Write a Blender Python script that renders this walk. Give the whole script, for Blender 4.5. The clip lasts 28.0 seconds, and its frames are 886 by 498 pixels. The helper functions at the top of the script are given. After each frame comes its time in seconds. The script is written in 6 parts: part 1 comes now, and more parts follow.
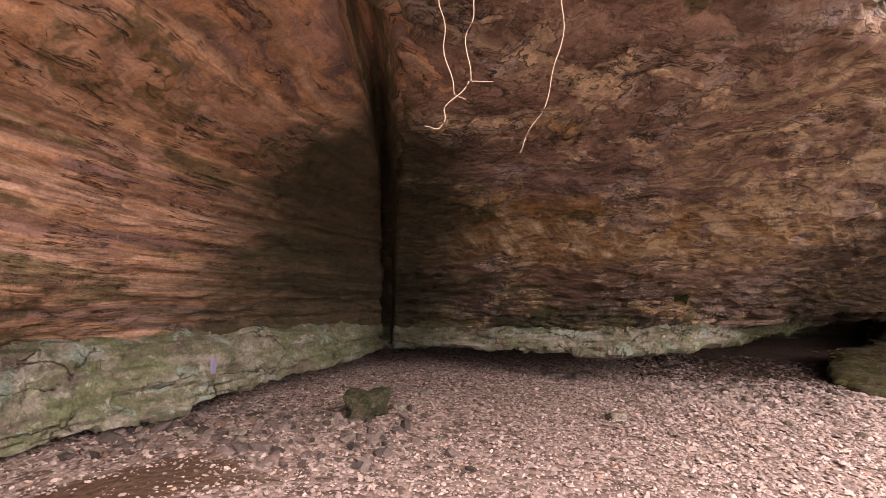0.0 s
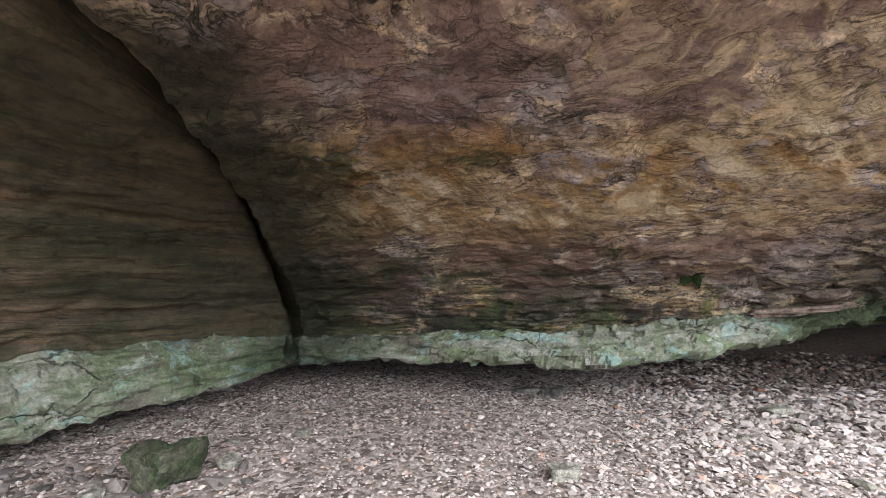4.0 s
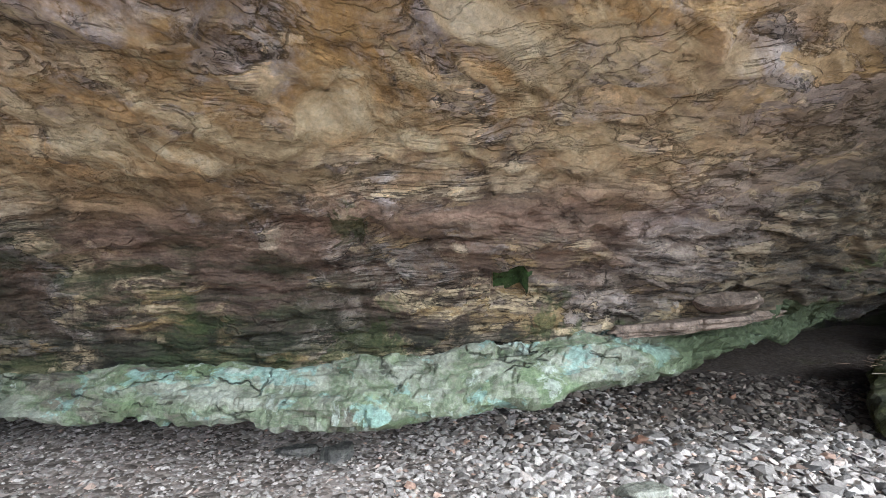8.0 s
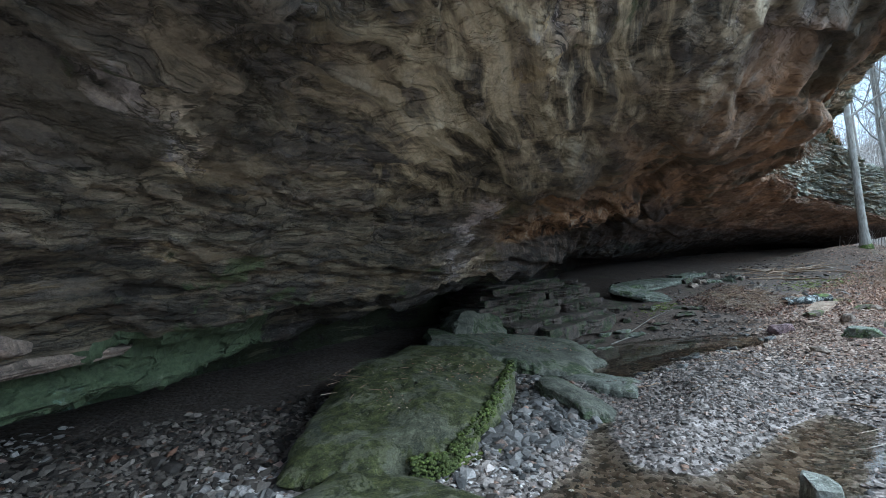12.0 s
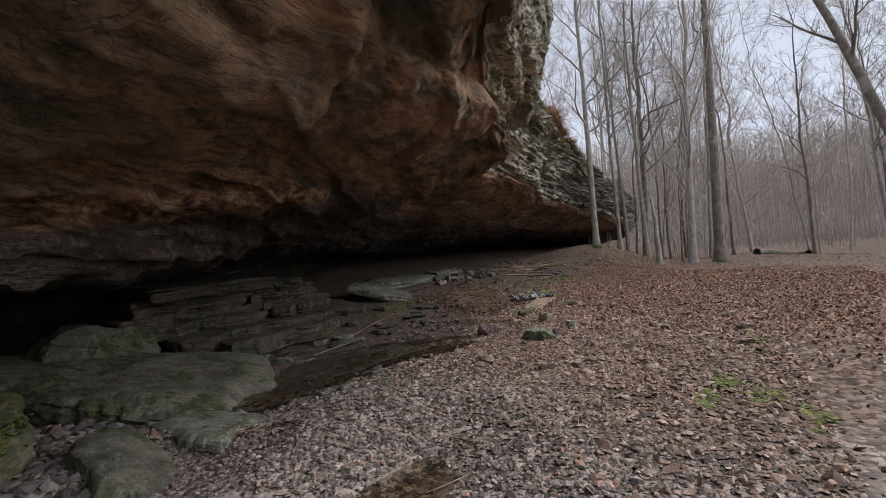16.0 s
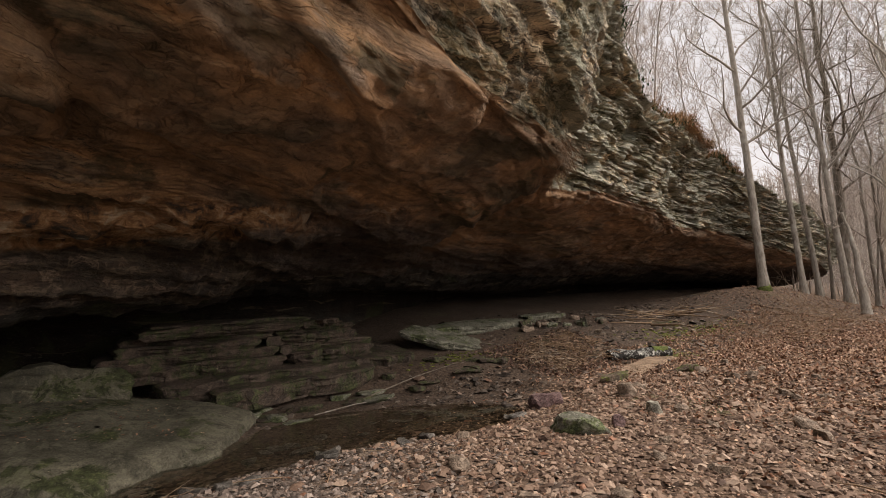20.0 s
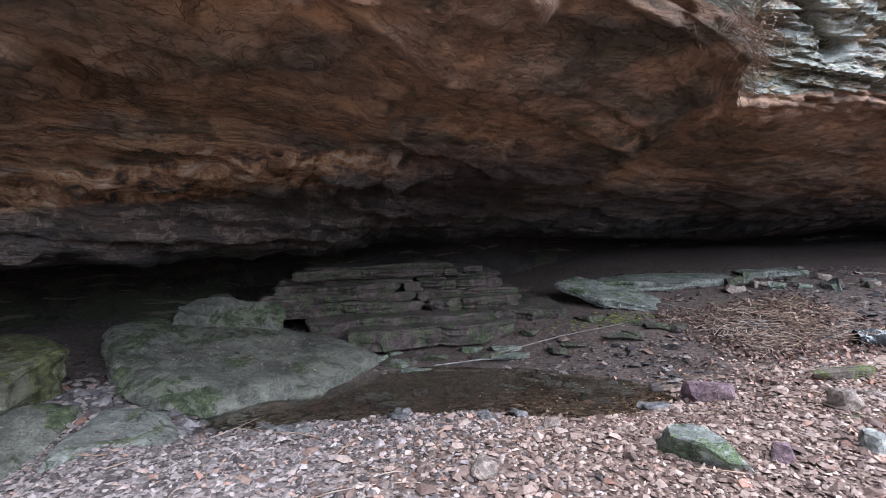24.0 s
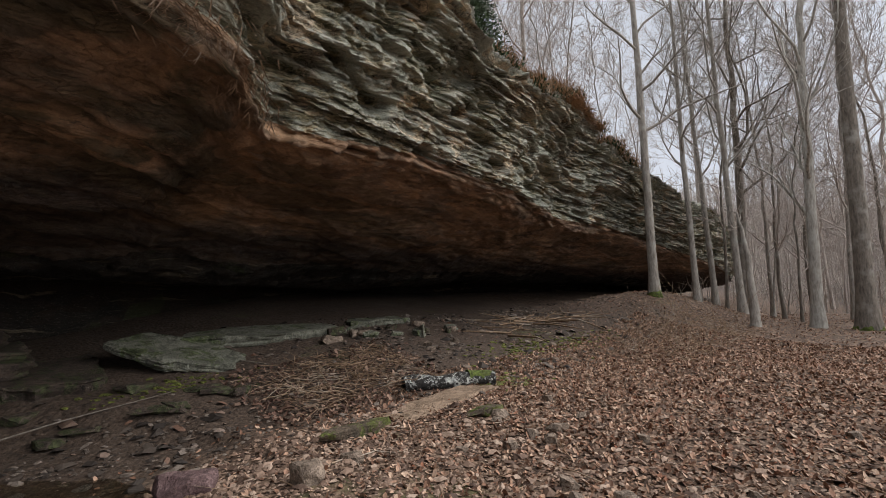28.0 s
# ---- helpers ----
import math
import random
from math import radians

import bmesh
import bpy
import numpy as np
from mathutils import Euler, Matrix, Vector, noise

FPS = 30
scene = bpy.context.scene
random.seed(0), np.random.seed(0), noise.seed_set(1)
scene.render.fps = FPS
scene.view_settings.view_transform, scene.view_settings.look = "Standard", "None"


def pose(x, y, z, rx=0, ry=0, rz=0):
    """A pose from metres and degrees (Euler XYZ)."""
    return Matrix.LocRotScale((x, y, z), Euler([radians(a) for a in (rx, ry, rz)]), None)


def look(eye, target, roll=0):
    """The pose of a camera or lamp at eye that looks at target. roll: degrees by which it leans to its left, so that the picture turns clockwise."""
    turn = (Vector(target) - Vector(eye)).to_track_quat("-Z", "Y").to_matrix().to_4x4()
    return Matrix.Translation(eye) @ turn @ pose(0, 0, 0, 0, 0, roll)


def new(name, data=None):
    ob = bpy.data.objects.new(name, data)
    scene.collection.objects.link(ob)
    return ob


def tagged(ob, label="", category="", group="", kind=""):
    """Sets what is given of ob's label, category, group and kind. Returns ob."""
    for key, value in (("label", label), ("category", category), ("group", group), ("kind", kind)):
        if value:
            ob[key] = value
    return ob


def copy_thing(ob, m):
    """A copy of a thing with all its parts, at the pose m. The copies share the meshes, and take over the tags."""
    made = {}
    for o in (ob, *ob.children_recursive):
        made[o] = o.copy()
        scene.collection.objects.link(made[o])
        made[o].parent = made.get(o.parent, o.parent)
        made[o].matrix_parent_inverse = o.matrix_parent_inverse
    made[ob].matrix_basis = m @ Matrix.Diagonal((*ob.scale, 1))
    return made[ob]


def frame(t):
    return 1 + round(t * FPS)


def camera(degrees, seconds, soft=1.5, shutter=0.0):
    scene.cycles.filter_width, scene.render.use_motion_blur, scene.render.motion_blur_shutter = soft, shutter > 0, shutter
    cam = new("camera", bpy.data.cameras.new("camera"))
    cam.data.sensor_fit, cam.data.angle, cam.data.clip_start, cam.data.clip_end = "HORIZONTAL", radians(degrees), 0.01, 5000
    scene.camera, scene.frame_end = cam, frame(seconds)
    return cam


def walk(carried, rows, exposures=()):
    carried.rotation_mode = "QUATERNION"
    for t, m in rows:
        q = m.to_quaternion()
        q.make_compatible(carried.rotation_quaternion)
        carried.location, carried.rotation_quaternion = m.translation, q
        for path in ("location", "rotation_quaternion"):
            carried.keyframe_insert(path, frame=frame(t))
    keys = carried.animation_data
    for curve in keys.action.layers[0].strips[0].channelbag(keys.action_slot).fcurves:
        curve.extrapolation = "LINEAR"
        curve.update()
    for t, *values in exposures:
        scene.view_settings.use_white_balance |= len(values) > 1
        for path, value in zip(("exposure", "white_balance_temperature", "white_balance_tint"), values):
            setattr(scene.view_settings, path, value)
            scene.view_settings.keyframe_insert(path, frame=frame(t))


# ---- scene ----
cam = camera(87.7, 28.0, 0.9)
METRES, EYE, TILT, LEAN, TURN = 19.5, 1.5, 0.0, 0.0, 0.0
ROWS = [
    (0.0, 0.0, 0.0, 0.0, -0.12, 5.06, -1.31),
    (0.5, 0.0132, 0.0114, -0.0004, 9.64, 3.83, -1.88),
    (1.0, 0.0223, 0.0206, -0.0014, 19.66, -0.41, -1.56),
    (1.5, 0.025, 0.0359, -0.0022, 25.07, -0.58, -1.61),
    (2.0, 0.037, 0.05, -0.0011, 22.73, 0.9, -1.21),
    (2.5, 0.0534, 0.0632, 0.0, 17.7, 2.74, -0.34),
    (3.0, 0.0647, 0.0821, -0.0, 13.23, 4.44, 0.83),
    (3.5, 0.0789, 0.0963, -0.0012, 9.86, 4.66, 1.42),
    (4.0, 0.0919, 0.1094, -0.0009, 6.55, 4.42, 1.64),
    (4.5, 0.1055, 0.1264, -0.0005, 5.91, 4.58, 1.76),
    (6.5, 0.1576, 0.1866, -0.0027, 3.58, 4.42, 1.7),
    (7.0, 0.1668, 0.2063, -0.0039, 2.87, 4.43, 1.7),
    (7.5, 0.1789, 0.222, -0.0044, 2.62, 4.43, 1.77),
    (8.0, 0.1894, 0.2362, -0.0035, 1.61, 4.34, 1.91),
    (8.5, 0.2003, 0.2565, -0.0032, -1.72, 4.27, 2.3),
    (9.0, 0.216, 0.2659, -0.004, -8.9, 4.19, 2.38),
    (9.5, 0.2359, 0.2708, -0.0042, -20.07, 3.8, 3.15),
    (10.0, 0.2595, 0.2745, -0.0054, -32.19, 2.91, 4.02),
    (10.5, 0.2805, 0.2706, -0.0069, -36.27, 3.35, 4.32),
    (11.0, 0.2998, 0.2732, -0.007, -35.81, 3.52, 4.3),
    (11.5, 0.3203, 0.2735, -0.0064, -35.76, 3.59, 4.33),
    (13.5, 0.3903, 0.2533, -0.0093, -40.11, 3.08, 4.15),
    (14.0, 0.4105, 0.2473, -0.0125, -47.34, 1.83, 4.31),
    (14.5, 0.4326, 0.2406, -0.0116, -54.07, 0.86, 4.75),
    (15.0, 0.4505, 0.2322, -0.0106, -59.06, 0.39, 4.57),
    (15.5, 0.4672, 0.2351, -0.0116, -58.51, 0.53, 4.24),
    (16.0, 0.486, 0.2408, -0.0103, -57.2, 1.14, 4.0),
    (16.5, 0.5034, 0.2403, -0.009, -54.97, 2.37, 3.42),
    (17.0, 0.521, 0.2407, -0.0088, -52.92, 3.52, 3.35),
    (17.5, 0.5402, 0.2419, -0.0075, -50.35, 5.31, 3.55),
    (18.0, 0.5562, 0.2346, -0.0074, -49.35, 7.22, 3.16),
    (18.5, 0.5731, 0.231, -0.0091, -48.66, 7.5, 3.28),
    (19.0, 0.5939, 0.2312, -0.0099, -47.26, 7.7, 3.29),
    (19.5, 0.6119, 0.2261, -0.0103, -44.33, 7.83, 2.74),
    (20.0, 0.633, 0.2289, -0.013, -38.26, 6.97, 2.52),
    (20.5, 0.6554, 0.2307, -0.0146, -31.13, 0.73, 2.01),
    (21.0, 0.6703, 0.2336, -0.0136, -23.34, -6.11, 1.93),
    (21.5, 0.6848, 0.2395, -0.0135, -9.43, -6.7, 2.62),
    (23.5, 0.7112, 0.2431, -0.0111, 0.94, -0.73, 1.32),
    (24.0, 0.7241, 0.24, -0.0091, -10.56, 0.61, 0.81),
    (24.5, 0.7369, 0.2422, -0.0099, -22.63, 2.16, 0.92),
    (25.0, 0.7534, 0.2489, -0.01, -30.62, 3.14, 1.55),
    (25.5, 0.769, 0.2494, -0.0104, -34.96, 3.64, 1.74),
    (26.0, 0.7854, 0.2476, -0.0106, -40.0, 4.13, 1.79),
    (26.5, 0.807, 0.249, -0.011, -42.63, 4.9, 1.85),
    (27.0, 0.8213, 0.2459, -0.0116, -43.52, 5.21, 1.66),
    (27.5, 0.8333, 0.2406, -0.0101, -44.73, 5.79, 1.07),
    (28.0, 0.8467, 0.2426, -0.0112, -45.24, 6.24, 0.88),
]
EXPOSURES = [(0.0, 0.95, 7800, 42), (1.0, 1.2, 6900, 36), (2.0, 1.0, 5650, 27), (3.0, 1.5, 5600, 18), (4.5, 1.65, 5900, 10), (6.5, 1.95, 5500, 6), (8.5, 2.2, 5400, 4), (9.5, 2.1, 5400, 1),
             (10.0, 1.85, 5100, -3), (10.7, 1.1, 4800, -6), (11.5, 1.05, 4700, -5), (13.5, 1.2, 4550, 3), (14.2, 0.85, 4900, 6), (15.0, 0.15, 5300, 12), (17.0, 0.1, 6600, 14), (20.0, 0.35, 7300, 17), (21.2, 1.35, 8200, 22),
             (23.5, 1.7, 5300, 13), (24.5, 1.0, 5000, 17), (26.0, 0.3, 5500, 17), (28.0, 0.1, 6300, 12)]
walk(cam, [(t, pose(0, 0, EYE, TILT, LEAN, TURN) @ pose(METRES * x, METRES * y, METRES * z, 90 + pitch, roll, yaw)) for t, x, y, z, yaw, pitch, roll in ROWS], EXPOSURES)

# ---- world and light: a bright overcast sky and a wide, weak sun ----
world = bpy.data.worlds.new("overcast_sky")
world.use_nodes = True
wt = world.node_tree
sky = wt.nodes.new("ShaderNodeTexSky")
sky.sky_type, sky.sun_disc = "NISHITA", False
sky.sun_elevation, sky.sun_rotation = radians(46), radians(137)
sky.air_density, sky.dust_density, sky.ozone_density = 1.0, 0.4, 1.0
grey = wt.nodes.new("ShaderNodeHueSaturation")
grey.inputs["Saturation"].default_value = 0.33
wt.links.new(sky.outputs["Color"], grey.inputs["Color"])
cloud = wt.nodes.new("ShaderNodeMix")
cloud.data_type = "RGBA"
cloud.inputs[0].default_value = 0.8
cloud.inputs[7].default_value = (4.3, 4.45, 4.7, 1)
wt.links.new(grey.outputs["Color"], cloud.inputs[6])
wt.links.new(cloud.outputs[2], wt.nodes["Background"].inputs["Color"])
wt.nodes["Background"].inputs["Strength"].default_value = 0.15
scene.world = world
sun = new("sun", bpy.data.lights.new("sun", "SUN"))
sun.data.energy, sun.data.angle, sun.data.color = 4.1, radians(75), (1.0, 0.96, 0.9)
sun.matrix_world = look((0, 0, 0), (-0.47, 0.50, -0.72))


# ---- noise on arrays ----
def hash01(i, j, k, seed):
    with np.errstate(over="ignore"):
        h = (i.astype(np.uint32) * np.uint32(374761393) + j.astype(np.uint32) * np.uint32(668265263)
             + k.astype(np.uint32) * np.uint32(2147483647) + np.uint32(seed * 974634777 & 0xFFFFFFFF))
        h = (h ^ (h >> np.uint32(13))) * np.uint32(1274126177)
        h = (h ^ (h >> np.uint32(15))) * np.uint32(2246822519)
        h = h ^ (h >> np.uint32(16))
    return h.astype(np.float64) / 4294967295.0


def vnoise(x, y, z, seed=1, sharp=0.0):
    """Smooth value noise in -1..1; sharp steepens the steps along z."""
    x, y, z = np.broadcast_arrays(x, y, z)
    i, j, k = np.floor(x), np.floor(y), np.floor(z)
    u, v, w = x - i, y - j, z - k
    u, v = u * u * (3 - 2 * u), v * v * (3 - 2 * v)
    if sharp:
        w = np.clip((w - 0.5) * sharp + 0.5, 0, 1)
    w = w * w * (3 - 2 * w)
    i, j, k = i.astype(np.int64), j.astype(np.int64), k.astype(np.int64)
    total = 0.0
    for a in (0, 1):
        for b in (0, 1):
            for c in (0, 1):
                total = total + hash01(i + a, j + b, k + c, seed) * (u if a else 1 - u) * (v if b else 1 - v) * (w if c else 1 - w)
    return total * 2 - 1


def fbm(x, y, z, octaves=4, seed=1, gain=0.5):
    total, amp = 0.0, 1.0
    for o in range(octaves):
        total = total + amp * vnoise(x * 2 ** o + 17.3 * o, y * 2 ** o + 5.1 * o, z * 2 ** o + 9.7 * o, seed + o)
        amp *= gain
    return total


def cells(x, y, z, seed):
    """The nearest of a field of scattered points: three random numbers of its cell, and the way from it."""
    x, y, z = np.broadcast_arrays(x, y, z)
    i, j, k = np.floor(x).astype(np.int64), np.floor(y).astype(np.int64), np.floor(z).astype(np.int64)
    best = np.full(x.shape, 1e9)
    out = [np.zeros(x.shape) for _ in range(6)]
    for a in (-1, 0, 1):
        for b in (-1, 0, 1):
            for c in (-1, 0, 1):
                ia, jb, kc = i + a, j + b, k + c
                r0, r1, r2 = hash01(ia, jb, kc, seed), hash01(ia, jb, kc, seed + 1), hash01(ia, jb, kc, seed + 2)
                dx, dy, dz = x - (ia + r0), y - (jb + r1), z - (kc + r2)
                q = dx * dx + dy * dy + dz * dz
                near = q < best
                best = np.where(near, q, best)
                for o, v in zip(out, (r0, r1, r2, dx, dy, dz)):
                    o[near] = v[near]
    return out


def smooth(a, b, x):
    t = np.clip((x - a) / (b - a), 0, 1)
    return t * t * (3 - 2 * t)


# ---- materials ----
class Nodes:
    """A material with a short way to add and link nodes."""

    def __init__(self, name, roughness=0.85, bump=0.5, distance=0.02):
        self.m = bpy.data.materials.new(name)
        self.m.use_nodes = True
        self.t = self.m.node_tree
        self.bsdf = self.t.nodes["Principled BSDF"]
        self.bsdf.inputs["Roughness"].default_value = roughness
        self.bsdf.inputs["Specular IOR Level"].default_value = 0.3
        self.coord = self.add("ShaderNodeTexCoord").outputs["Object"]
        self.bump = self.add("ShaderNodeBump", Strength=bump, Distance=distance)
        self.t.links.new(self.bump.outputs[0], self.bsdf.inputs["Normal"])

    def add(self, kind, **inputs):
        n = self.t.nodes.new(kind)
        for key, value in inputs.items():
            self.put(n.inputs[key.replace("_", " ")], value)
        return n

    def put(self, socket, value):
        if isinstance(value, bpy.types.NodeSocket):
            self.t.links.new(value, socket)
        else:
            socket.default_value = value

    def noise(self, vector, scale, detail=4, rough=0.6):
        return self.add("ShaderNodeTexNoise", Vector=vector, Scale=scale, Detail=detail, Roughness=rough).outputs["Fac"]

    def noise3(self, vector, scale, detail=3):
        return self.add("ShaderNodeTexNoise", Vector=vector, Scale=scale, Detail=detail).outputs["Color"]

    def stretch(self, vector, x, y, z):
        n = self.add("ShaderNodeMapping", Vector=vector)
        n.inputs["Scale"].default_value = (x, y, z)
        return n.outputs[0]

    def math(self, op, a, b=0.0, c=0.0):
        n = self.t.nodes.new("ShaderNodeMath")
        n.operation = op
        for s, v in zip(n.inputs, (a, b, c)):
            self.put(s, v)
        return n.outputs[0]

    def vec(self, op, a, b):
        n = self.t.nodes.new("ShaderNodeVectorMath")
        n.operation = op
        self.put(n.inputs[0], a)
        self.put(n.inputs[1], b)
        return n.outputs[0]

    def ramp(self, fac, *stops):
        n = self.add("ShaderNodeValToRGB", Fac=fac)
        while len(n.color_ramp.elements) < len(stops):
            n.color_ramp.elements.new(0.5)
        for e, (at, c) in zip(n.color_ramp.elements, stops):
            e.position = at
            e.color = (*c, 1) if isinstance(c, tuple) else (c, c, c, 1)
        return n.outputs["Color"]

    def step(self, value, low, high):
        n = self.add("ShaderNodeMapRange", Value=value)
        n.interpolation_type = "SMOOTHSTEP"
        n.inputs["From Min"].default_value, n.inputs["From Max"].default_value = low, high
        return n.outputs[0]

    def mix(self, fac, a, b, how="MIX"):
        n = self.t.nodes.new("ShaderNodeMix")
        n.data_type, n.blend_type = "RGBA", how
        self.put(n.inputs[0], fac)
        for s, v in ((n.inputs[6], a), (n.inputs[7], b)):
            self.put(s, (*v, 1) if isinstance(v, tuple) and len(v) == 3 else v)
        return n.outputs[2]

    def axis(self, which):
        return self.add("ShaderNodeSeparateXYZ", Vector=self.coord).outputs[which]

    def done(self, color, height):
        self.put(self.bsdf.inputs["Base Color"], color)
        self.put(self.bump.inputs["Height"], height)
        return self.m


def sandstone(name, low, mid, high, stain, moss=0.3, moss_z=(1.6, 0.6), scale=1.0, face=False, ochre=(0.36, 0.22, 0.09), inner=False, corner_stain_shade=False, dip=(0, 0), run=0.3, wave=0.4, shell=(0.36, 0.31, 0.30), fine_amount=1.0, striped=False):
    """Bedded sandstone: colours by bed, flaked plates with open cracks, iron stains, moss and algae towards the damp foot."""
    n = Nodes(name, 0.82, 1.0, 0.05)
    p = n.coord
    if dip[0] or dip[1]:
        xyz = n.add("ShaderNodeSeparateXYZ", Vector=p).outputs
        lifted = n.math("ADD", xyz[2], n.math("ADD", n.math("MULTIPLY", xyz[0], dip[0]), n.math("MULTIPLY", xyz[1], dip[1])))
        p = n.add("ShaderNodeCombineXYZ", X=xyz[0], Y=xyz[1], Z=lifted).outputs[0]
    warp = n.vec("MULTIPLY", n.vec("SUBTRACT", n.noise3(p, 0.7 * scale), (0.5, 0.5, 0.5)), (1.4, 1.4, wave))
    q = n.vec("ADD", p, warp)
    fine = n.vec("ADD", q, n.vec("MULTIPLY", n.vec("SUBTRACT", n.noise3(p, 6.0, 6), (0.5, 0.5, 0.5)), (0.35, 0.35, 0.10 * fine_amount)))
    octaves = 8 if fine_amount > 0.9 else 5
    bed = n.noise(n.stretch(q, run, run, 3.6), 1.3 * scale, 8 if fine_amount > 0.9 else 5, 0.58 if fine_amount > 0.9 else 0.5)
    c = n.ramp(bed, (0.37, low), (0.415, low), (0.43, mid), (0.495, mid), (0.51, high), (0.57, high), (0.58, mid), (0.64, low))
    patch = n.noise(n.stretch(q, run * 1.8, run * 1.8, 1.6), 1.1 * scale, 8, 0.6)
    c = n.mix(n.step(patch, 0.53, 0.545), c, stain)
    c = n.mix(n.math("MULTIPLY", n.step(n.noise(n.stretch(q, run * 1.8, run * 1.8, 1.6), 1.6 * scale, 8, 0.6), 0.55, 0.565), 0.8), c, ochre)
    # thin shells that have flaked off with sharp edges
    flake = 0.0
    for size, level, tint, much in ((0.9, 0.535, shell, 0.8), (1.5, 0.55, high, 0.65), (2.3, 0.555, low, 0.6), (4.5, 0.57, shell, 0.6)):
        nz = n.noise(n.stretch(q, run * 2.4, run * 2.4, 2.0), size * scale, octaves + 1, 0.6 if fine_amount > 0.9 else 0.5)
        m = n.step(nz, level, level + 0.008)
        c = n.mix(n.math("MULTIPLY", m, much * fine_amount), c, tint)
        c = n.mix(n.math("MULTIPLY", n.step(n.math("ABSOLUTE", n.math("SUBTRACT", nz, level)), 0.010, 0.003), 0.7 * fine_amount), c, (0.03, 0.024, 0.018))
        flake = n.math("ADD", flake, m)
    if striped:
        stripe = n.noise(n.stretch(n.vec("ADD", p, n.vec("MULTIPLY", warp, (1, 1, 0.5))), 0.07, 0.07, 1.0), 3.2, 4, 0.6)
        n.bump.inputs["Strength"].default_value = 0.6
        thread = n.noise(n.stretch(q, 0.12, 0.12, 7.0), 2.2, 6, 0.6)
        beds = n.ramp(stripe, (0.34, (0.19, 0.12, 0.105)), (0.40, (0.25, 0.16, 0.14)), (0.425, (0.50, 0.27, 0.135)), (0.465, (0.60, 0.43, 0.30)), (0.49, (0.52, 0.32, 0.185)), (0.505, (0.26, 0.165, 0.11)), (0.535, (0.55, 0.38, 0.275)), (0.575, (0.44, 0.25, 0.14)), (0.60, (0.24, 0.18, 0.165)), (0.66, (0.42, 0.29, 0.20)))
        c = n.mix(0.78, c, n.mix(1.0, beds, n.ramp(thread, (0.36, 0.5), (0.5, 1.0), (0.64, 1.4)), "MULTIPLY"))
        film = n.math("MULTIPLY", n.step(n.noise(n.stretch(q, 0.25, 0.25, 2.2), 1.5, 6, 0.6), 0.54, 0.60), 0.7)
        c = n.mix(film, c, (0.10, 0.105, 0.045))
    plates = n.add("ShaderNodeTexVoronoi", Vector=n.stretch(fine, 0.6, 0.6, 5.0), Scale=2.4 * scale)
    tone = n.add("ShaderNodeSeparateColor", Color=plates.outputs["Color"]).outputs[0]
    c = n.mix(0.8 * fine_amount, c, n.mix(1.0, c, n.ramp(tone, (0.0, 0.7), (0.5, 1.05), (1.0, 1.45)), "MULTIPLY"))
    gaps = n.t.nodes.new("ShaderNodeTexVoronoi")
    gaps.feature = "DISTANCE_TO_EDGE"
    n.put(gaps.inputs["Vector"], n.stretch(fine, 0.6, 0.6, 5.0))
    gaps.inputs["Scale"].default_value = 2.4 * scale
    crack = n.math("MULTIPLY", n.math("MULTIPLY", n.step(gaps.outputs["Distance"], 0.025, 0.0), n.step(n.noise(p, 2.2, 5, 0.7), 0.46, 0.58)), fine_amount ** 2)
    c = n.mix(n.math("MULTIPLY", crack, 0.55), c, (0.025, 0.02, 0.015))
    streak = n.noise(n.stretch(fine, 0.8, 0.8, 5.0), 2.0 * scale, 7, 0.66) if fine_amount > 0.9 else n.noise(n.stretch(fine, 0.28, 0.28, 6.0), 1.6 * scale, 6, 0.55)
    calm = n.step(n.noise(q, 0.9, 5, 0.6), 0.44, 0.56)
    c = n.mix(n.math("MULTIPLY", n.math("MULTIPLY", calm, n.step(streak, 0.58, 0.63)), fine_amount), c, n.mix(0.5, high, (0.55, 0.45, 0.30)))
    c = n.mix(n.math("MULTIPLY", n.math("MULTIPLY", calm, n.step(streak, 0.42, 0.385)), 0.65 * fine_amount), c, n.mix(0.35, low, (0.03, 0.024, 0.02)))
    # thin dark partings along the beds
    lines = 0.0
    for tall, wide, thin in ((6.0, 0.35, 0.011), (13.0, 0.7, 0.013)):
        ln = n.noise(n.stretch(q, wide, wide, tall), 1.0 * scale, 5, 0.6)
        gap = n.step(n.math("ABSOLUTE", n.math("SUBTRACT", ln, 0.5)), thin, thin * 0.3)
        lines = n.math("MAXIMUM", lines, n.math("MULTIPLY", gap, n.step(n.noise(p, 1.9, 5, 0.7), 0.44 + 0.08 * (1 - fine_amount), 0.54 + 0.08 * (1 - fine_amount))))
    c = n.mix(n.math("MULTIPLY", lines, 0.85), c, (0.022, 0.017, 0.013))
    grain = n.noise(p, 42.0, 6, 0.75)
    c = n.mix(min(1.0, fine_amount + 0.2), c, n.mix(1.0, c, n.ramp(grain, (0.28, 0.65), (0.72, 1.4)), "MULTIPLY"))
    spots = n.noise(n.stretch(p, 1, 1, 1.8), 8.0, 6, 0.75)
    c = n.mix(fine_amount, c, n.mix(1.0, c, n.ramp(spots, (0.3, 0.68), (0.7, 1.38)), "MULTIPLY"))
    fleck = n.noise(n.stretch(fine, 1.0, 1.0, 2.2), 17.0, 7, 0.8)
    c = n.mix(n.math("MULTIPLY", n.step(fleck, 0.57, 0.60), 0.6 * fine_amount), c, n.mix(0.5, high, (0.6, 0.52, 0.42)))
    c = n.mix(n.math("MULTIPLY", n.step(fleck, 0.42, 0.385), 0.5 * fine_amount), c, n.mix(0.3, low, (0.02, 0.016, 0.012)))
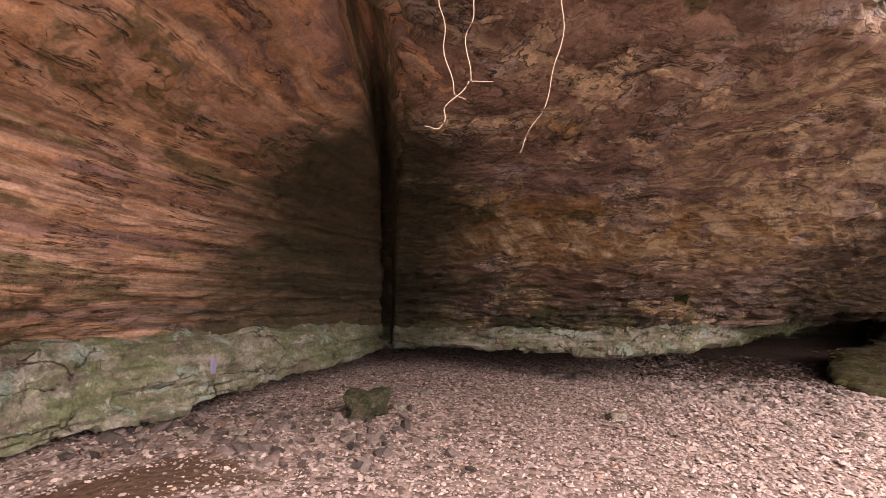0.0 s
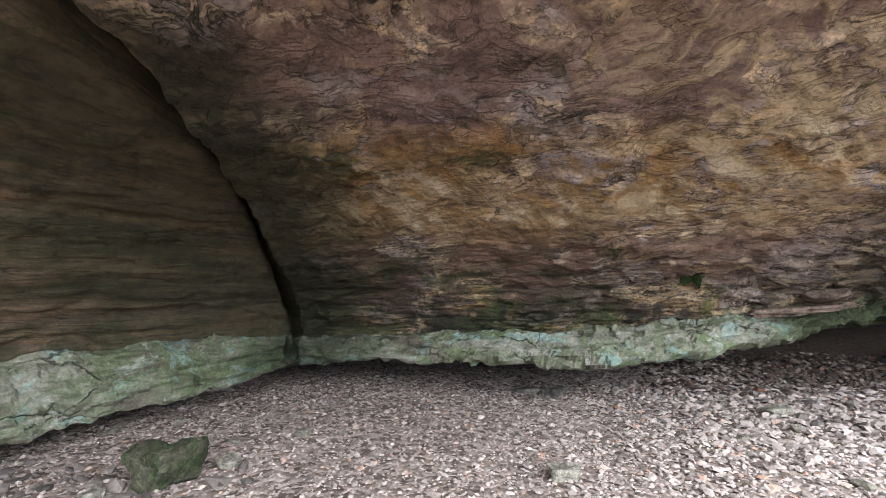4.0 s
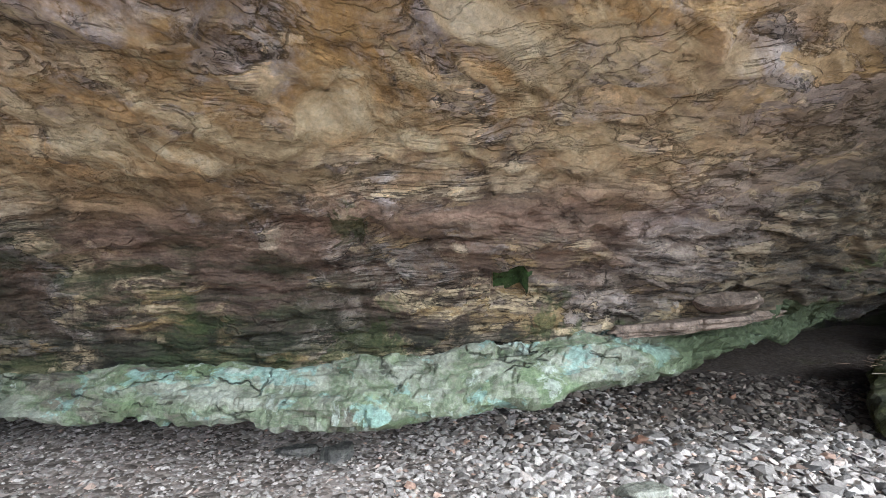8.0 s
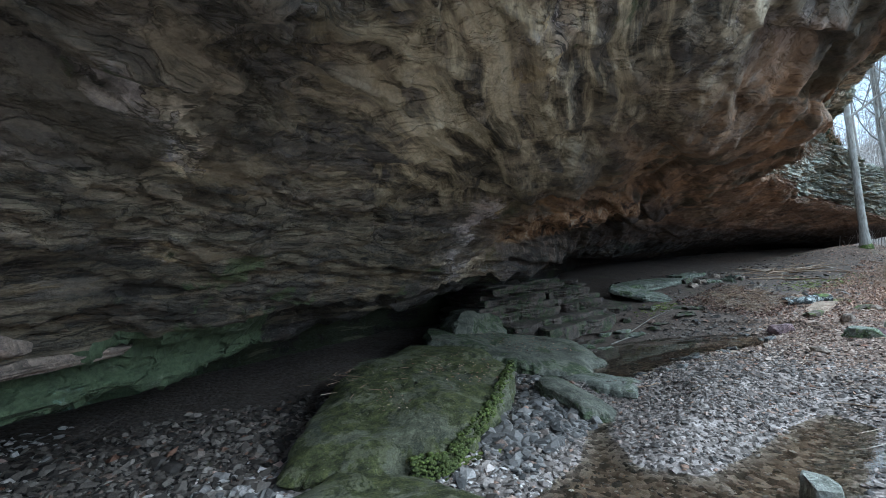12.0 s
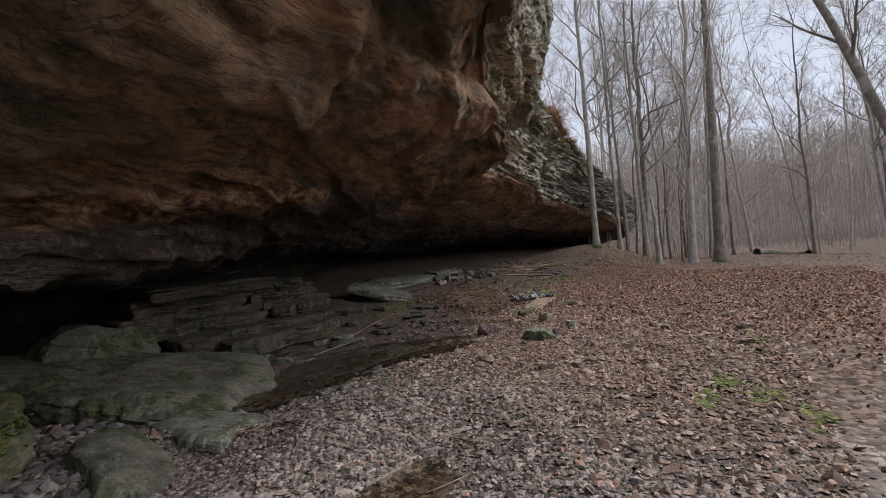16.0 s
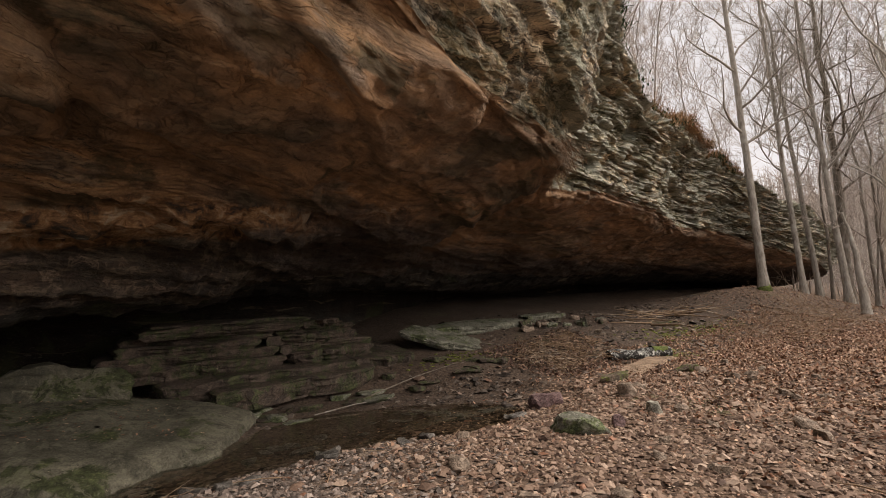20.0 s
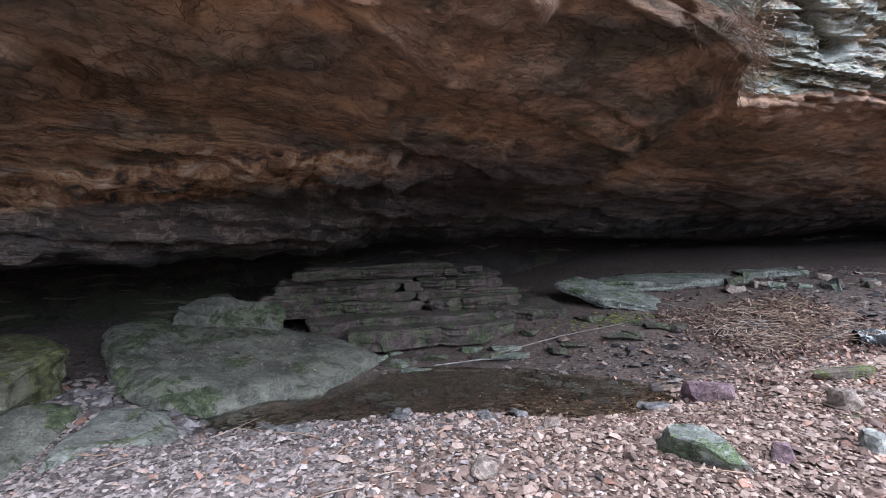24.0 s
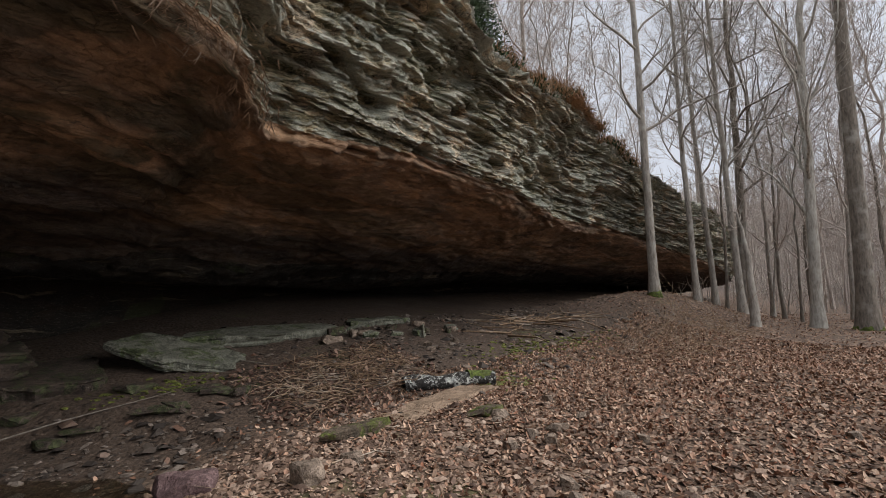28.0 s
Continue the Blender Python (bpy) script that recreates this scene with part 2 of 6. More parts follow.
    x, y, z = n.axis(0), n.axis(1), n.axis(2)
    if inner:
        level = n.math("ADD", z, n.math("MULTIPLY", n.math("SUBTRACT", n.noise(n.stretch(q, 0.5, 0.5, 0.5), 1.2, 6, 0.7), 0.5), 0.55))
        bands = n.ramp(n.math("DIVIDE", level, 4.0), (0.27, (0.085, 0.08, 0.06)), (0.325, (0.21, 0.15, 0.125)), (0.46, (0.30, 0.20, 0.145)), (0.52, (0.50, 0.34, 0.18)), (0.60, (0.42, 0.26, 0.10)), (0.645, (0.40, 0.25, 0.11)), (0.68, (0.27, 0.19, 0.165)), (0.8, (0.34, 0.23, 0.17)))
        bands = n.mix(1.0, n.mix(1.0, bands, n.ramp(grain, (0.28, 0.65), (0.72, 1.4)), "MULTIPLY"), n.ramp(streak, (0.38, 0.45), (0.5, 0.85), (0.64, 1.25)), "MULTIPLY")
        c = n.mix(n.math("MULTIPLY", n.step(x, 6.5, 4.0), n.step(n.noise(q, 1.3, 7, 0.7), 0.40, 0.55)), c, bands)
        olive = n.math("MULTIPLY", n.math("MULTIPLY", n.step(x, 4.8, 6.6), n.step(x, 12.5, 10.0)), n.step(n.noise(n.stretch(q, 0.7, 0.7, 1.4), 0.8, 7, 0.62), 0.38, 0.44))
        c = n.mix(n.math("MULTIPLY", olive, 0.85), c, n.mix(1.0, n.ramp(streak, (0.36, (0.018, 0.015, 0.010)), (0.5, (0.055, 0.044, 0.027)), (0.64, (0.19, 0.145, 0.095))), n.ramp(spots, (0.3, 0.65), (0.7, 1.4)), "MULTIPLY"))
        # the pale, fluted bed under the roof
        near = n.step(x, 11.5, 8.0)
        run = n.math("ADD", n.math("MULTIPLY", x, 6.5), n.math("MULTIPLY", y, -5.2))
        wide_run = n.math("ADD", n.math("MULTIPLY", x, 2.6), n.math("MULTIPLY", y, -4.0))
        fine_run = n.step(x, 3.4, 2.4)
        run = n.math("ADD", n.math("MULTIPLY", run, fine_run), n.math("MULTIPLY", wide_run, n.math("SUBTRACT", 1.0, fine_run)))
        flow = n.add("ShaderNodeCombineXYZ", X=run, Y=n.math("ADD", n.math("MULTIPLY", x, 0.6), n.math("MULTIPLY", y, 0.5)), Z=z).outputs[0]
        flame = n.noise(n.vec("ADD", flow, n.vec("MULTIPLY", warp, (2.6, 2.6, 1.6))), 1.0, 6, 0.68)
        pale = n.math("MULTIPLY", n.math("MULTIPLY", near, n.step(z, 1.9, 2.15)), n.math("MAXIMUM", n.step(z, 2.55, 2.4), n.step(x, 1.8, 3.6)))
        pale = n.math("MULTIPLY", pale, n.math("SUBTRACT", 1.0, n.math("MULTIPLY", n.math("MULTIPLY", n.step(x, 4.6, 5.4), n.step(x, 8.2, 7.0)), 0.9)))
        c = n.mix(n.math("MULTIPLY", pale, n.step(flame, 0.42, 0.60)), c, n.mix(1.0, n.ramp(flame, (0.40, (0.34, 0.25, 0.15)), (0.55, (0.64, 0.51, 0.31)), (0.70, (0.74, 0.64, 0.47))), n.ramp(grain, (0.28, 0.7), (0.72, 1.2)), "MULTIPLY"))
        # shade painted into the wall below that bed, darker by height
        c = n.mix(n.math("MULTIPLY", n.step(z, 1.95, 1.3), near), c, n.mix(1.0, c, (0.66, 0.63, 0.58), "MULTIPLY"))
        left = n.math("MULTIPLY", n.step(x, 4.2, 1.5), n.math("MULTIPLY", n.step(z, 2.1, 1.6), n.step(n.noise(n.stretch(q, 0.7, 0.7, 2.6), 1.3, 6, 0.7), 0.46, 0.60)))
        c = n.mix(n.math("MULTIPLY", left, 0.8), c, n.ramp(grain, (0.3, (0.022, 0.034, 0.014)), (0.7, (0.075, 0.095, 0.04))))
    damp = n.step(z, moss_z[0], moss_z[1])
    green = n.math("ADD", n.noise(q, 0.75, 6, 0.7), n.math("MULTIPLY", damp, 0.14))
    green = n.math("MULTIPLY", n.step(green, 0.585, 0.63), moss)
    c = n.mix(green, c, n.ramp(grain, (0.3, (0.03, 0.045, 0.014)), (0.7, (0.10, 0.12, 0.04))))
    deep = n.step(x, 9.0, 11.5) if inner else None
    if inner:
        # the smooth far roof: broad brown, orange and olive beds, with a curled iron-rich band and painted recess shade
        # below it
        zone = n.ramp(n.noise(n.stretch(q, 0.3, 0.45, 1.5), 1.0, 6, 0.55), (0.33, (0.075, 0.062, 0.036)), (0.41, (0.12, 0.09, 0.055)), (0.45, (0.24, 0.155, 0.095)), (0.51, (0.31, 0.19, 0.105)), (0.56, (0.38, 0.22, 0.11)), (0.585, (0.30, 0.22, 0.155)), (0.66, (0.14, 0.115, 0.065)))
        grainy = n.noise(n.stretch(q, 0.5, 0.7, 9.0), 1.2, 8, 0.66)
        zone = n.mix(1.0, zone, n.ramp(grainy, (0.36, 0.62), (0.5, 1.0), (0.64, 1.4)), "MULTIPLY")
        zone = n.mix(1.0, zone, n.ramp(n.noise(q, 3.0, 8, 0.7), (0.34, 0.62), (0.5, 1.0), (0.66, 1.35)), "MULTIPLY")
        olive = n.step(n.noise(n.stretch(q, 0.6, 0.6, 1.5), 0.9, 7, 0.66), 0.54, 0.60)
        zone = n.mix(n.math("MULTIPLY", olive, 0.75), zone, n.ramp(spots, (0.3, (0.03, 0.03, 0.014)), (0.7, (0.10, 0.095, 0.05))))
        thin = n.noise(n.stretch(q, 0.35, 0.5, 6.5), 1.0, 7, 0.62)
        zone = n.mix(n.math("MULTIPLY", n.step(n.math("ABSOLUTE", n.math("SUBTRACT", thin, 0.52)), 0.005, 0.0015), n.math("MULTIPLY", n.step(n.noise(p, 1.1, 4), 0.5, 0.6), 0.85)), zone, (0.02, 0.015, 0.011))
        over = n.math("ADD", n.math("SUBTRACT", n.math("SUBTRACT", z, 2.12), n.math("MULTIPLY", n.math("SUBTRACT", x, 12.5), 0.127)), n.math("MULTIPLY", n.math("SUBTRACT", n.noise(q, 1.1, 4), 0.5), 0.3))
        swirl = n.vec("ADD", p, n.vec("MULTIPLY", n.vec("SUBTRACT", n.noise3(p, 2.2, 3), (0.5, 0.5, 0.5)), (1.5, 1.5, 0.9)))
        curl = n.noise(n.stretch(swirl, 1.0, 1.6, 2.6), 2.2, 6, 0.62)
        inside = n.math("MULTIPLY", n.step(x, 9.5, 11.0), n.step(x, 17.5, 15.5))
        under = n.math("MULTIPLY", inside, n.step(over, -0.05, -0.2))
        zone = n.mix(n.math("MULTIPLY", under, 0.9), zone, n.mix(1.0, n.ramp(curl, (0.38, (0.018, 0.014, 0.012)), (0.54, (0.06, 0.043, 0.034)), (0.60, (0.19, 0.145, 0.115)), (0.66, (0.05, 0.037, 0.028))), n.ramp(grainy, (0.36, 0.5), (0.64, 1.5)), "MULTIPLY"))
        band = n.math("MULTIPLY", inside, n.step(n.math("ABSOLUTE", over), 0.17, 0.09))
        zone = n.mix(n.math("MULTIPLY", band, 0.9), zone, n.ramp(curl, (0.37, (0.03, 0.018, 0.012)), (0.46, (0.28, 0.14, 0.06)), (0.54, (0.55, 0.31, 0.15)), (0.64, (0.75, 0.58, 0.42))))
        far_end = n.step(x, 17.5, 20.0)
        zone = n.mix(n.math("MULTIPLY", far_end, 0.5), zone, n.mix(1.0, n.ramp(grainy, (0.36, (0.10, 0.06, 0.04)), (0.5, (0.26, 0.15, 0.09)), (0.64, (0.38, 0.24, 0.15))), n.ramp(spots, (0.3, 0.7), (0.7, 1.3)), "MULTIPLY"))
        # shade of the deep, low roof painted in by height
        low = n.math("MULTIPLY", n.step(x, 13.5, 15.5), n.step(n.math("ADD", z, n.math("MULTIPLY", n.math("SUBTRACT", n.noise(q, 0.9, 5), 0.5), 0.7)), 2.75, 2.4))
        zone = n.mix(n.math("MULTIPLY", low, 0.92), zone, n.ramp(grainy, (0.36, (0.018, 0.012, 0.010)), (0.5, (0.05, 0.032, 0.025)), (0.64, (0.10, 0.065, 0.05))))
        zone = n.mix(1.0, zone, n.ramp(grain, (0.28, 0.75), (0.72, 1.25)), "MULTIPLY")
        # the inner and lower roof is also dimmed, as shade in the colour
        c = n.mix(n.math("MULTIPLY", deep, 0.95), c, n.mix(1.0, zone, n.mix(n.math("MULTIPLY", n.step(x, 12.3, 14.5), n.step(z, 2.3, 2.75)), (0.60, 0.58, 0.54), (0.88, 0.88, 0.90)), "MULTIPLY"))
    if corner_stain_shade:
        # algae stain along the parting, with the corner's shade painted into its dark colour
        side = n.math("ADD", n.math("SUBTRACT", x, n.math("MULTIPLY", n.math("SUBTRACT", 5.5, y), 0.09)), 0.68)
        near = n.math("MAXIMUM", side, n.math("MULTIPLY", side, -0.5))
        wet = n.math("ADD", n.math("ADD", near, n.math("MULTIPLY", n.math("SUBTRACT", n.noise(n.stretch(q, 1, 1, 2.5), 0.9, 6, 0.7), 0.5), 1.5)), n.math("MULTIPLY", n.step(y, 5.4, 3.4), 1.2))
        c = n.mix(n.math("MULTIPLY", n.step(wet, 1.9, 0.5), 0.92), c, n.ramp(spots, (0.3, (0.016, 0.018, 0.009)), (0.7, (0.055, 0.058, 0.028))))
    if face:
        lich = n.math("MULTIPLY", n.step(n.noise(q, 1.6, 6, 0.7), 0.48, 0.58), n.math("ADD", 0.35, n.math("MULTIPLY", n.step(x, 16.8, 18.2), 0.65)))
        c = n.mix(n.math("MULTIPLY", lich, 0.8), c, n.ramp(grain, (0.3, (0.20, 0.21, 0.165)), (0.7, (0.48, 0.49, 0.41))))
        # pale lichen and bare grit on the worn edges
        worn = n.math("ADD", n.add("ShaderNodeNewGeometry").outputs["Pointiness"], n.math("MULTIPLY", n.math("SUBTRACT", n.noise(p, 2.5, 6, 0.7), 0.5), 0.06))
        c = n.mix(n.math("MULTIPLY", n.step(worn, 0.51, 0.56), n.math("MULTIPLY", n.step(x, 16.8, 18.2), 0.6)), c, n.ramp(grain, (0.3, (0.32, 0.33, 0.28)), (0.7, (0.58, 0.58, 0.50))))
    h = n.math("ADD", n.math("MULTIPLY", bed, 0.8), n.math("ADD", n.math("MULTIPLY", streak, 0.8), n.math("ADD", n.math("MULTIPLY", grain, 0.25), n.math("ADD", n.math("MULTIPLY", spots, 0.6), n.math("MULTIPLY", fleck, 0.35)))))
    h = n.math("ADD", h, n.math("SUBTRACT", n.math("MULTIPLY", tone, 0.6), n.math("ADD", n.math("MULTIPLY", crack, 1.0), n.math("MULTIPLY", lines, 0.9))))
    h = n.math("MULTIPLY", n.math("ADD", h, n.math("MULTIPLY", flake, 0.7)), fine_amount)
    if inner:
        h = n.math("MULTIPLY", h, n.math("SUBTRACT", 1.0, n.math("MULTIPLY", deep, 0.55)))
        h = n.math("ADD", h, n.math("MULTIPLY", deep, n.math("ADD", n.math("MULTIPLY", curl, n.math("MULTIPLY", n.math("MAXIMUM", band, under), 2.0)), n.math("MULTIPLY", grainy, 0.5))))
    return n.done(c, h)


def algae_rock(name):
    """The damp foot ledge: grey stone under pale green algae with turquoise lichen, flaked edges and dark seams."""
    n = Nodes(name, 0.8, 0.9, 0.04)
    p = n.coord
    q = n.vec("ADD", p, n.vec("MULTIPLY", n.vec("SUBTRACT", n.noise3(p, 1.1, 5), (0.5, 0.5, 0.5)), (1.0, 1.0, 0.6)))
    a = n.noise(n.stretch(q, 0.8, 0.8, 2.4), 1.5, 8, 0.7)
    c = n.ramp(a, (0.30, (0.07, 0.063, 0.05)), (0.42, (0.19, 0.175, 0.135)), (0.48, (0.16, 0.19, 0.115)), (0.54, (0.27, 0.275, 0.21)), (0.68, (0.38, 0.385, 0.32)))
    m = n.noise(q, 0.9, 6, 0.68)
    c = n.mix(n.math("MULTIPLY", n.step(m, 0.51, 0.60), 0.55), c, (0.14, 0.20, 0.085))
    t = n.noise(n.stretch(q, 1, 1, 1.6), 2.0, 7, 0.72)
    c = n.mix(n.math("MULTIPLY", n.step(t, 0.55, 0.60), 0.7), c, (0.27, 0.40, 0.35))
    c = n.mix(n.math("MULTIPLY", n.step(n.noise(q, 3.4, 7, 0.75), 0.57, 0.63), 0.8), c, (0.40, 0.43, 0.37))
    gaps = n.t.nodes.new("ShaderNodeTexVoronoi")
    gaps.feature = "DISTANCE_TO_EDGE"
    n.put(gaps.inputs["Vector"], n.stretch(n.vec("ADD", q, n.vec("MULTIPLY", n.noise3(p, 4.0, 4), (0.3, 0.3, 0.2))), 0.7, 0.7, 1.9))
    gaps.inputs["Scale"].default_value = 1.7
    crack = n.math("MULTIPLY", n.step(gaps.outputs["Distance"], 0.03, 0.0), n.step(n.noise(p, 1.6, 5, 0.7), 0.50, 0.58))
    c = n.mix(n.math("MULTIPLY", crack, 0.7), c, (0.018, 0.018, 0.013))
    x = n.axis(0)
    # algae stain and painted corner shade where the ledge meets the parting
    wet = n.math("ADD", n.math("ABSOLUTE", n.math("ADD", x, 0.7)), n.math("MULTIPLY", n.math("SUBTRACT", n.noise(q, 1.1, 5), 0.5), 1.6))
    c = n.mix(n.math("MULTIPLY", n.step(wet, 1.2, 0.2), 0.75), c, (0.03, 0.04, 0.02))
    c = n.mix(n.math("MULTIPLY", n.step(x, 4.6, 5.8), n.step(n.noise(q, 1.2, 6, 0.65), 0.36, 0.46)), c, (0.055, 0.068, 0.032))
    grain = n.noise(p, 34.0, 6, 0.75)
    c = n.mix(1.0, c, n.ramp(grain, (0.28, 0.52), (0.72, 1.35)), "MULTIPLY")
    sp = n.noise(p, 7.0, 6, 0.75)
    c = n.mix(1.0, c, n.ramp(sp, (0.3, 0.6), (0.7, 1.3)), "MULTIPLY")
    h = n.math("ADD", a, n.math("ADD", n.math("MULTIPLY", grain, 0.3), n.math("MULTIPLY", sp, 0.8)))
    return n.done(c, n.math("SUBTRACT", h, n.math("MULTIPLY", crack, 0.7)))


def slab_rock(name, base, pale, moss, amount, scale=1.0):
    """Fallen slabs and boulders: grey-green stone with moss, mottling and grit."""
    n = Nodes(name, 0.78, 0.9, 0.03)
    p = n.coord
    q = n.vec("ADD", p, n.vec("MULTIPLY", n.vec("SUBTRACT", n.noise3(p, 1.4 * scale, 4), (0.5, 0.5, 0.5)), (0.8, 0.8, 0.5)))
    a = n.noise(q, 2.2 * scale, 8, 0.7)
    c = n.ramp(a, (0.34, base), (0.62, pale))
    g = n.noise(p, 45.0, 6, 0.75)
    mot = n.noise(p, 9.0, 6, 0.75)
    m = n.math("ADD", n.noise(q, 1.5 * scale, 6, 0.7), amount)
    c = n.mix(n.step(m, 0.50, 0.545), c, n.ramp(mot, (0.3, tuple(v * 0.45 for v in moss)), (0.7, tuple(min(1, v * 1.7) for v in moss))))
    c = n.mix(1.0, c, n.ramp(mot, (0.3, 0.5), (0.7, 1.4)), "MULTIPLY")
    c = n.mix(1.0, c, n.ramp(g, (0.28, 0.5), (0.72, 1.4)), "MULTIPLY")
    c = n.mix(n.step(n.noise(p, 28.0, 5, 0.8), 0.63, 0.67), c, n.mix(0.5, pale, (0.45, 0.40, 0.30)))
    fl = n.noise(q, 4.5 * scale, 9, 0.68)
    c = n.mix(n.math("MULTIPLY", n.step(fl, 0.55, 0.56), 0.5), c, n.mix(1.0, pale, n.ramp(g, (0.28, 0.6), (0.72, 1.4)), "MULTIPLY"))
    c = n.mix(n.math("MULTIPLY", n.step(n.math("ABSOLUTE", n.math("SUBTRACT", fl, 0.5)), 0.010, 0.003), 0.6), c, tuple(v * 0.25 for v in base))
    return n.done(c, n.math("ADD", a, n.math("ADD", n.math("MULTIPLY", g, 0.35), n.math("ADD", n.math("MULTIPLY", n.step(fl, 0.55, 0.56), 0.3), n.math("MULTIPLY", mot, 0.7)))))


def island_stones(name, *stops):
    """Loose pieces, each of its own shade."""
    n = Nodes(name, 0.75, 0.3, 0.006)
    r = n.add("ShaderNodeNewGeometry").outputs["Random Per Island"]
    c = n.ramp(r, *stops)
    g = n.noise(n.coord, 60.0, 3, 0.7)
    c = n.mix(1.0, c, n.ramp(g, (0.3, 0.7), (0.7, 1.25)), "MULTIPLY")
    return n.done(c, g)


def bark(name, dark, light):
    n = Nodes(name, 0.9, 0.6, 0.012)
    p = n.stretch(n.coord, 1, 1, 0.22)
    a = n.noise(p, 16, 6, 0.7)
    b = n.noise(n.coord, 1.4, 4)
    c = n.ramp(a, (0.32, dark), (0.66, light))
    c = n.mix(n.step(b, 0.5, 0.7), c, n.mix(0.5, light, (0.42, 0.42, 0.38)))
    return n.done(c, a)


M_ROOF = sandstone("roof_sandstone", (0.167, 0.132, 0.102), (0.381, 0.304, 0.224), (0.731, 0.593, 0.399), (0.432, 0.381, 0.351), 0.7, inner=True, corner_stain_shade=True, ochre=(0.494, 0.351, 0.169))
M_BLOCK = sandstone("block_sandstone", (0.42, 0.26, 0.18), (0.64, 0.46, 0.33), (0.82, 0.52, 0.31), (0.36, 0.26, 0.25), 0.6, corner_stain_shade=True, dip=(0.016, 0.026), run=0.12, wave=0.14, shell=(0.42, 0.31, 0.28), ochre=(0.62, 0.40, 0.20), fine_amount=0.65, striped=True)
M_FACE = sandstone("weathered_face", (0.130, 0.110, 0.077), (0.392, 0.315, 0.217), (0.634, 0.525, 0.362), (0.304, 0.283, 0.228), 0.45, (9, 3), 1.3, True, (0.290, 0.203, 0.116), run=0.2, wave=0.15, shell=(0.34, 0.35, 0.29))
# the deep shade of the gap is put into this near-black rock colour
M_GAPSHADE = sandstone("gap_shade_rock", (0.012, 0.009, 0.007), (0.02, 0.015, 0.012), (0.03, 0.022, 0.016), (0.016, 0.014, 0.011), 0.3, ochre=(0.022, 0.014, 0.009), shell=(0.02, 0.016, 0.013), fine_amount=0.4)
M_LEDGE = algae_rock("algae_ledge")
M_BED = slab_rock("bedded_stone", (0.026, 0.019, 0.015), (0.115, 0.085, 0.066), (0.05, 0.056, 0.024), 0.0, 2.2)
M_SLABMOSS = slab_rock("green_mossy_slab", (0.05, 0.05, 0.032), (0.15, 0.14, 0.085), (0.062, 0.062, 0.02), 0.05)
M_MOSSBROWN = slab_rock("mossy_brown_stone", (0.05, 0.04, 0.028), (0.16, 0.12, 0.085), (0.075, 0.085, 0.02), 0.0, 2.5)
M_SLAB = slab_rock("mossy_slab", (0.05, 0.048, 0.034), (0.16, 0.15, 0.11), (0.052, 0.06, 0.026), -0.02)
M_SLABPALE = slab_rock("pale_green_slab", (0.07, 0.066, 0.05), (0.22, 0.215, 0.17), (0.07, 0.075, 0.035), -0.04, 1.4)
M_EDGEMOSS = slab_rock("edge_moss", (0.055, 0.065, 0.014), (0.115, 0.13, 0.03), (0.085, 0.10, 0.02), 0.05, 3.0)
M_LEDGESLAB = slab_rock("grey_green_slab", (0.075, 0.075, 0.055), (0.24, 0.24, 0.19), (0.075, 0.09, 0.04), -0.02, 1.6)
M_GREY = slab_rock("grey_slab", (0.121, 0.112, 0.084), (0.351, 0.338, 0.277), (0.135, 0.176, 0.081), -0.12, 1.6)
M_BROWN = slab_rock("brown_stone", (0.104, 0.078, 0.058), (0.312, 0.240, 0.182), (0.130, 0.169, 0.065), -0.2, 2.0)
M_PINK = slab_rock("pinkish_rock", (0.09, 0.068, 0.052), (0.27, 0.20, 0.155), (0.20, 0.18, 0.12), -0.2, 2.0)
M_TAN = slab_rock("tan_stone", (0.17, 0.115, 0.075), (0.36, 0.26, 0.18), (0.12, 0.11, 0.06), -0.2, 2.0)
M_COBBLEROCK = slab_rock("dark_grey_stone", (0.06, 0.055, 0.05), (0.19, 0.175, 0.155), (0.10, 0.12, 0.07), -0.2, 2.0)
M_PURPLE = slab_rock("purple_stone", (0.10, 0.06, 0.06), (0.20, 0.13, 0.125), (0.12, 0.11, 0.09), -0.2, 2.0)
M_CUSHION = slab_rock("cushion_moss", (0.06, 0.065, 0.015), (0.15, 0.155, 0.035), (0.12, 0.13, 0.028), 0.1, 3.0)
M_MOSS = slab_rock("moss_cover", (0.05, 0.06, 0.015), (0.12, 0.14, 0.03), (0.09, 0.12, 0.02), 0.1, 3.0)
M_NICHEMOSS = slab_rock("dark_moss", (0.018, 0.03, 0.009), (0.06, 0.085, 0.025), (0.04, 0.07, 0.018), 0.1, 3.0)
M_GRAVEL = island_stones("gravel", (0.0, (0.16, 0.137, 0.122)), (0.25, (0.28, 0.243, 0.218)), (0.6, (0.40, 0.35, 0.315)), (0.9, (0.53, 0.465, 0.415)), (1.0, (0.40, 0.25, 0.18)))
M_LITTERSTONE = island_stones("litter_stones", (0.0, (0.07, 0.043, 0.031)), (0.35, (0.16, 0.102, 0.072)), (0.7, (0.25, 0.172, 0.125)), (0.95, (0.36, 0.27, 0.205)), (1.0, (0.24, 0.11, 0.065)))
# stones below the overhang, wet by the creek and darkened with painted shade
M_WETSHADESTONE = island_stones("wet_shaded_stones", (0.0, (0.022, 0.017, 0.014)), (0.5, (0.085, 0.066, 0.052)), (0.9, (0.21, 0.172, 0.142)), (1.0, (0.14, 0.07, 0.042)))
M_LEAF = island_stones("dead_leaves", (0.0, (0.07, 0.036, 0.022)), (0.3, (0.20, 0.105, 0.065)), (0.6, (0.34, 0.205, 0.135)), (0.9, (0.52, 0.37, 0.265)), (1.0, (0.22, 0.08, 0.04)))
